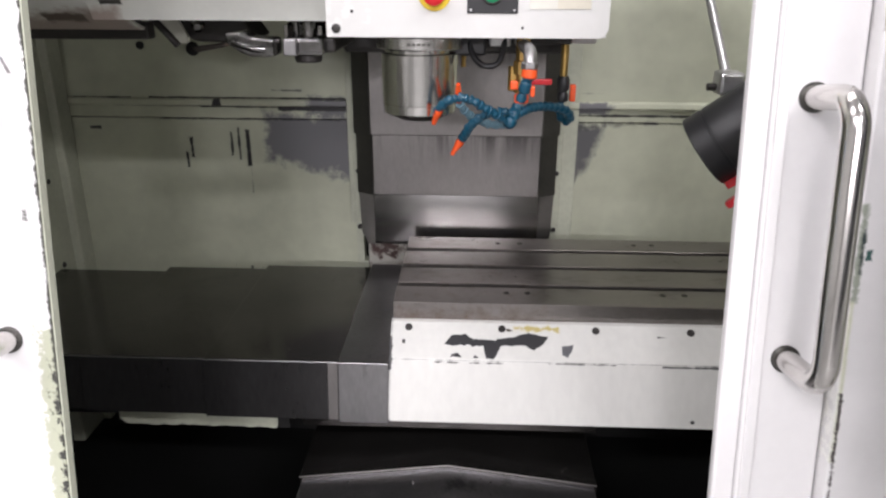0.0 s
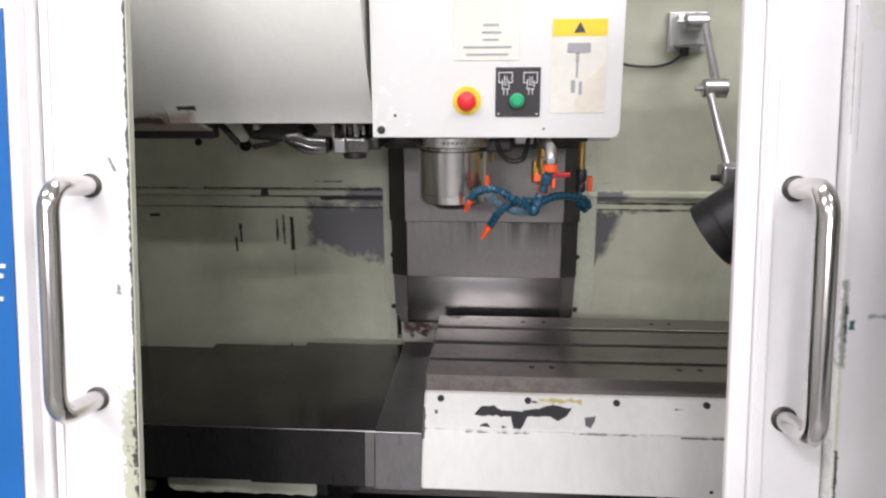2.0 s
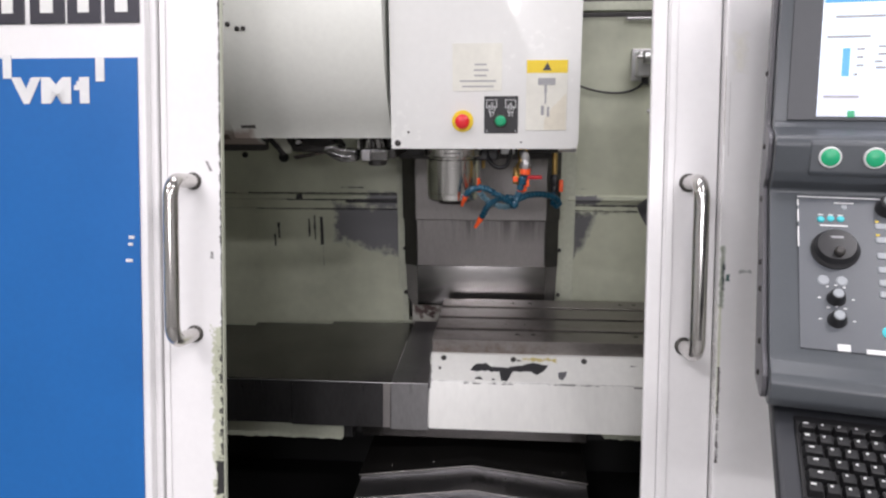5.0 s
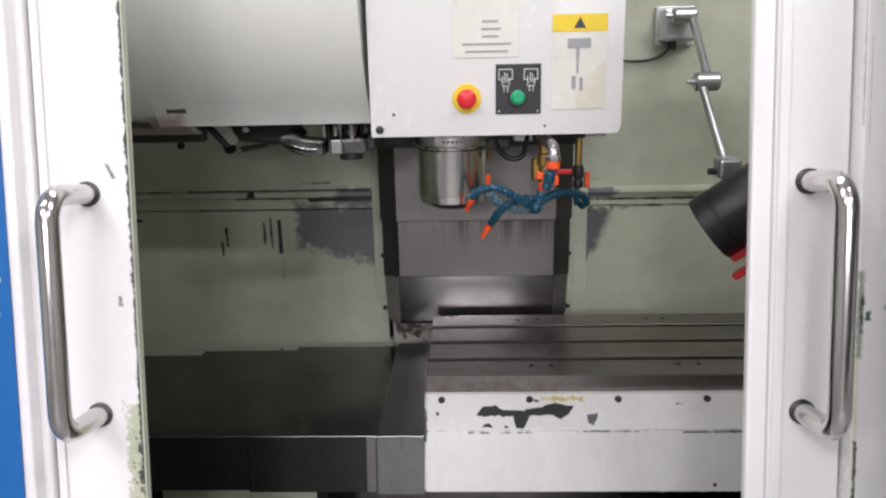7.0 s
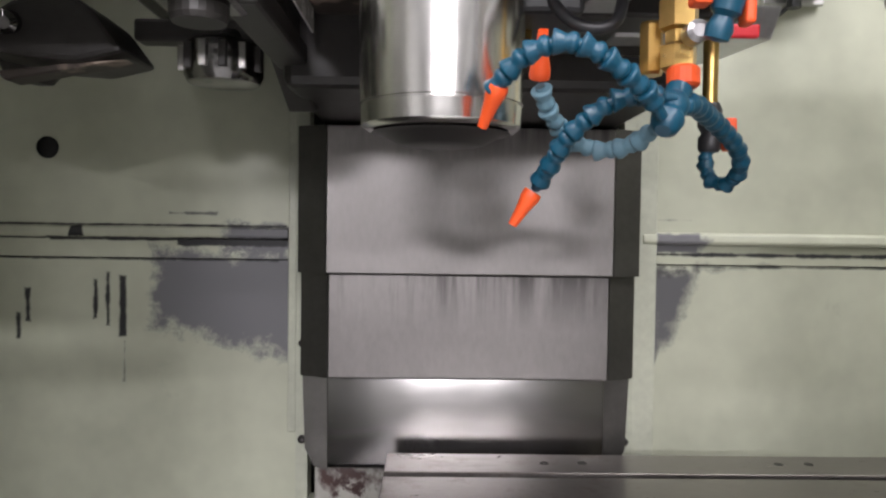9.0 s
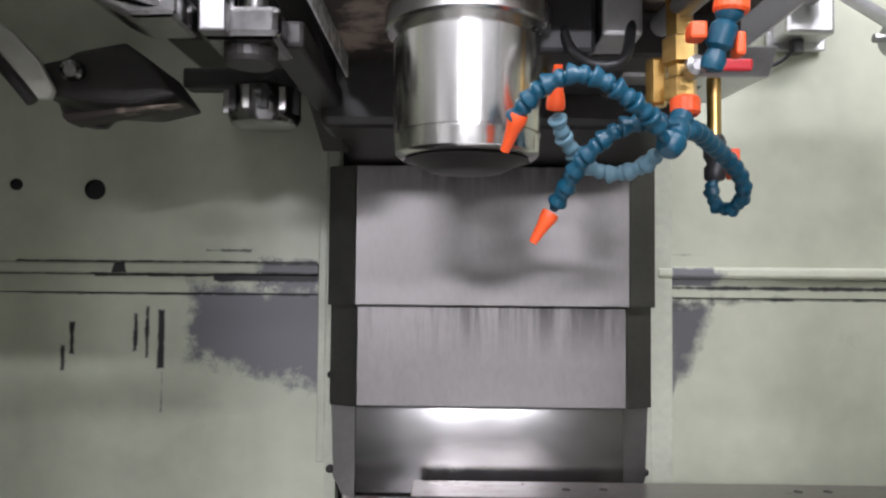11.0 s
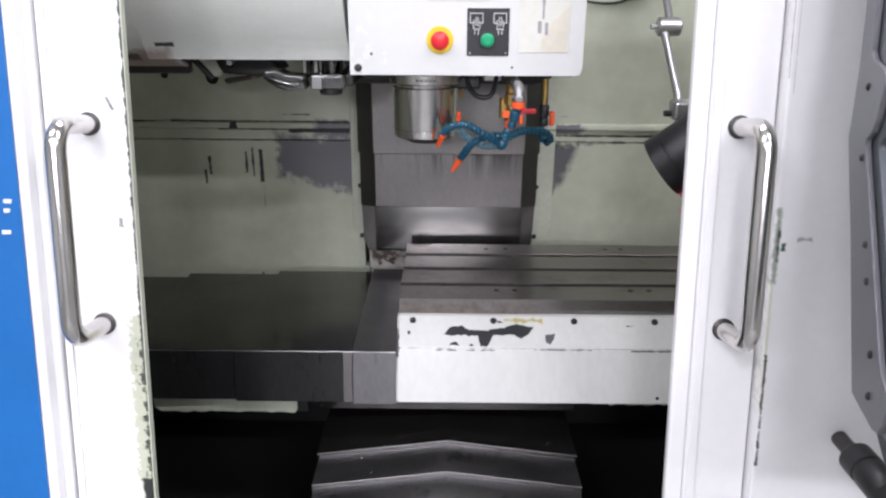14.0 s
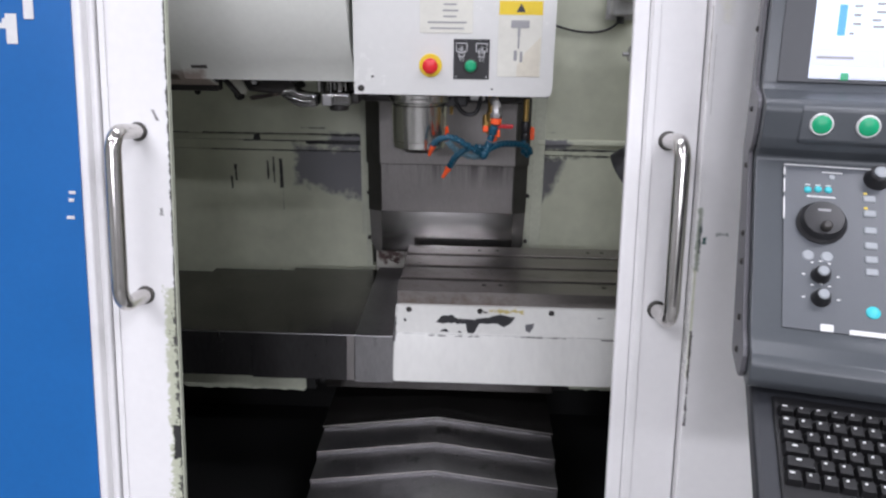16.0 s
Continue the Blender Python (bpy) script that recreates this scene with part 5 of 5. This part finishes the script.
kn = panel_knob("knob", 0.166, 0.022, [(0.0145, 0), (0.0145, 0.003), (0.0125, 0.006), (0.0112, 0.018), (0.009, 0.020)], M_black, "black rotary knob with a grey cap")
part("cap", lathe([(0.0075, 0.0198), (0.0075, 0.0215), (0.005, 0.0225)], on_panel(0.166, 0.022), PN, 20), M_greykey, kn, "grey cap")
for r, ks in enumerate((0.050, 0.070, 0.093, 0.113, 0.131, 0.147)):
    for c, ku in enumerate((0.157, 0.184, 0.212, 0.24)):
        k = part("key", panel_box(ku - 0.0072, ku + 0.0072, ks - 0.0046, ks + 0.0046, 0.0, 0.0042, 0.002), M_greykey, console, "grey rectangular key")
        if r < 2:
            part("key_led", panel_box(ku - 0.006, ku - 0.002, ks - 0.0085, ks - 0.0062, 0.0018, 0.0028), M_yellow, k)
for ku in (0.157, 0.19):
    panel_knob("key", ku, 0.197, [(0.0075, 0), (0.0075, 0.003), (0.0055, 0.0045)], M_cyan, "cyan round key", seg=18)

bn = (N * 0.98 + Vector((0, 0, 0.06))).normalized()
for ku, kd in ((0.0935, 0.008), (0.1445, 0.008), (0.196, 0.008)):
    p = con(ku, kd, 1.4235)
    ring = part("push_button", lathe([(0.0134, -0.002), (0.0138, 0.004), (0.0125, 0.0062), (0.0112, 0.0058)], p, bn, 32), M_print, console, "white-rimmed green push button", True)
    part("button_face", lathe([(0.0110, 0.0), (0.0110, 0.0068), (0.0092, 0.0078)], p, bn, 32), M_green, ring, "green face", True)
part("button_pod", con_prism([(0.006, 1.4465), (0.0105, 1.441), (0.0112, 1.404), (0.006, 1.398)], 0.070, 0.50, 0.002), M_pend, console)

sd = Vector((0.083, -0.334)).normalized()


def on_screen(u, s, lift=0.0):
    """A place on the leaning screen face, s metres up from its lower edge."""
    return con(u, -0.0525 - sd.x * s + (-sd.y) * lift, 1.466 - sd.y * s + sd.x * lift)


def screen_box(u0, u1, s0, s1, l0, l1, bev=0.0):
    b = bmesh.new()
    bmesh.ops.create_cube(b, size=1.0)
    upv = (N * -sd.x + Vector((0, 0, -sd.y)))
    outv = (N * -sd.y + Vector((0, 0, sd.x)))
    m = Matrix((U * (u1 - u0), upv * (s1 - s0), outv * (l1 - l0))).transposed().to_4x4()
    m.translation = on_screen((u0 + u1) / 2, (s0 + s1) / 2, (l0 + l1) / 2)
    bmesh.ops.transform(b, verts=b.verts, matrix=m)
    return bevel(b, bev)


part("bezel", screen_box(0.045, 0.53, 0.001, 0.30, 0.0, 0.003, 0.001), M_bezel, console, "dark grey screen bezel")
scr = part("screen", screen_box(0.081, 0.40, 0.006, 0.26, 0.0, 0.0040), M_screen, console, "lit white screen with a blue bar")
part("screen_bar", screen_box(0.083, 0.40, 0.160, 0.166, 0.003, 0.0046), M_screen_blue, scr)
part("screen_bar", screen_box(0.108, 0.117, 0.060, 0.098, 0.003, 0.0046), M_screen_blue, scr, "blue bar")
part("screen_band", screen_box(0.082, 0.40, 0.022, 0.044, 0.003, 0.0044), M_screen_grey, scr)
part("screen_band", screen_box(0.082, 0.40, 0.0065, 0.012, 0.003, 0.0044), M_screen_grey, scr)
for u0, u1, s0 in ((0.097, 0.16, 0.139), (0.175, 0.23, 0.139), (0.088, 0.14, 0.112), (0.125, 0.134, 0.095), (0.125, 0.133, 0.084), (0.125, 0.134, 0.073), (0.122, 0.127, 0.061), (0.150, 0.168, 0.098), (0.150, 0.166, 0.088), (0.146, 0.156, 0.078), (0.148, 0.160, 0.070), (0.088, 0.13, 0.031), (0.19, 0.24, 0.09), (0.19, 0.23, 0.075)):
    part("screen_line", screen_box(u0, u1, s0, s0 + 0.003, 0.003, 0.0046), M_greyprint, scr)
part("pointer", screen_box(0.118, 0.127, 0.005, 0.014, 0.003, 0.0048), M_green, scr)

# keyboard tray
KD0, KZ0, KT = 0.165, 1.142, math.radians(20)
kd_run = Vector((math.cos(KT), -math.sin(KT)))
KDV = N * kd_run.x + Vector((0, 0, kd_run.y))
KNV = N * math.sin(KT) + Vector((0, 0, math.cos(KT)))


def tray_box(u0, u1, s0, s1, l0, l1, bev=0.0):
    b = bmesh.new()
    bmesh.ops.create_cube(b, size=1.0)
    m = Matrix((U * (u1 - u0), KDV * (s1 - s0), KNV * (l1 - l0))).transposed().to_4x4()
    m.translation = con((u0 + u1) / 2, KD0, KZ0) + KDV * (s0 + s1) / 2 + KNV * (l0 + l1) / 2
    bmesh.ops.transform(b, verts=b.verts, matrix=m)
    return bevel(b, bev)


tray = thing("keyboard_tray", "black keyboard with white legends on a dark grey tray", "keyboard", at=tuple(con(0.25, 0.25, 1.08)))
part("tray", tray_box(0.036, 0.53, -0.10, 0.26, -0.035, -0.004, 0.006), M_traygrey, tray)
part("key_bed", tray_box(0.058, 0.50, 0.012, 0.20, -0.0045, 0.0, 0.002), M_key, tray)
key_b = bmesh.new()
bmesh.ops.create_cube(key_b, size=1.0)
for v in key_b.verts:
    if v.co.z > 0:
        v.co.x *= 0.78
        v.co.y *= 0.78
bevel(key_b, 0.05, 1)
key_me = bpy.data.meshes.new("keycap")
key_b.to_mesh(key_me)
key_b.free()
key_me.materials.append(M_key)
leg_b = bmesh.new()
bmesh.ops.create_cube(leg_b, size=1.0)
leg_me = bpy.data.meshes.new("legend")
leg_b.to_mesh(leg_me)
leg_b.free()
leg_me.materials.append(M_print)
kb_base = Vector(tray.location)


def tray_piece(name, me, u, s, l, su, ss, sl, parent):
    ob = new(name, me)
    ob.parent = parent
    m = Matrix((U * su, KDV * ss, KNV * sl)).transposed().to_4x4()
    m.translation = con(u, KD0, KZ0) + KDV * s + KNV * l - (kb_base if parent is tray else Vector((0, 0, 0)))
    ob.matrix_basis = m
    return ob


ROWS_K = [(0.036, 0.011, 0.0), (0.054, 0.0158, 0.0), (0.0715, 0.0158, 0.006), (0.089, 0.0158, 0.011), (0.1065, 0.0158, 0.016), (0.124, 0.0158, 0.0)]
for r, (s, hgt, shift) in enumerate(ROWS_K):
    u = 0.062
    k = 0
    while u < 0.40:
        w = 0.0158 + (shift if k == 0 else 0.0)
        tray_piece("keycap", key_me, u + w / 2, s, 0.004, w, hgt, 0.010, tray)
        lw = 0.0026 if k else 0.0050
        tray_piece("legend", leg_me, u + w / 2 - 0.002, s - 0.002, 0.0094, lw, 0.0020 if r else 0.0013, 0.0006, tray)
        u += w + 0.0012
        k += 1

# lock knob on the panel
stub = thing("lock_knob", "black rubber knob on a short stem on the front panel", "knob", at=(0.54, -0.06, 0.94))
kdir = Vector((0.02, -0.97, -0.02)).normalized()
kp = Vector((0.540, front(0.942, -0.022), 0.942))
part("stem", lathe([(0.011, 0), (0.011, 0.06)], kp, kdir, 18), M_darkcast, stub, "", True)
part("grip", lathe([(0.020, 0.040), (0.0225, 0.043), (0.0225, 0.070), (0.020, 0.072), (0.020, 0.077), (0.0225, 0.079), (0.0225, 0.112), (0.018, 0.118)], kp, kdir, 24), M_black, stub, "black ribbed grip", True)
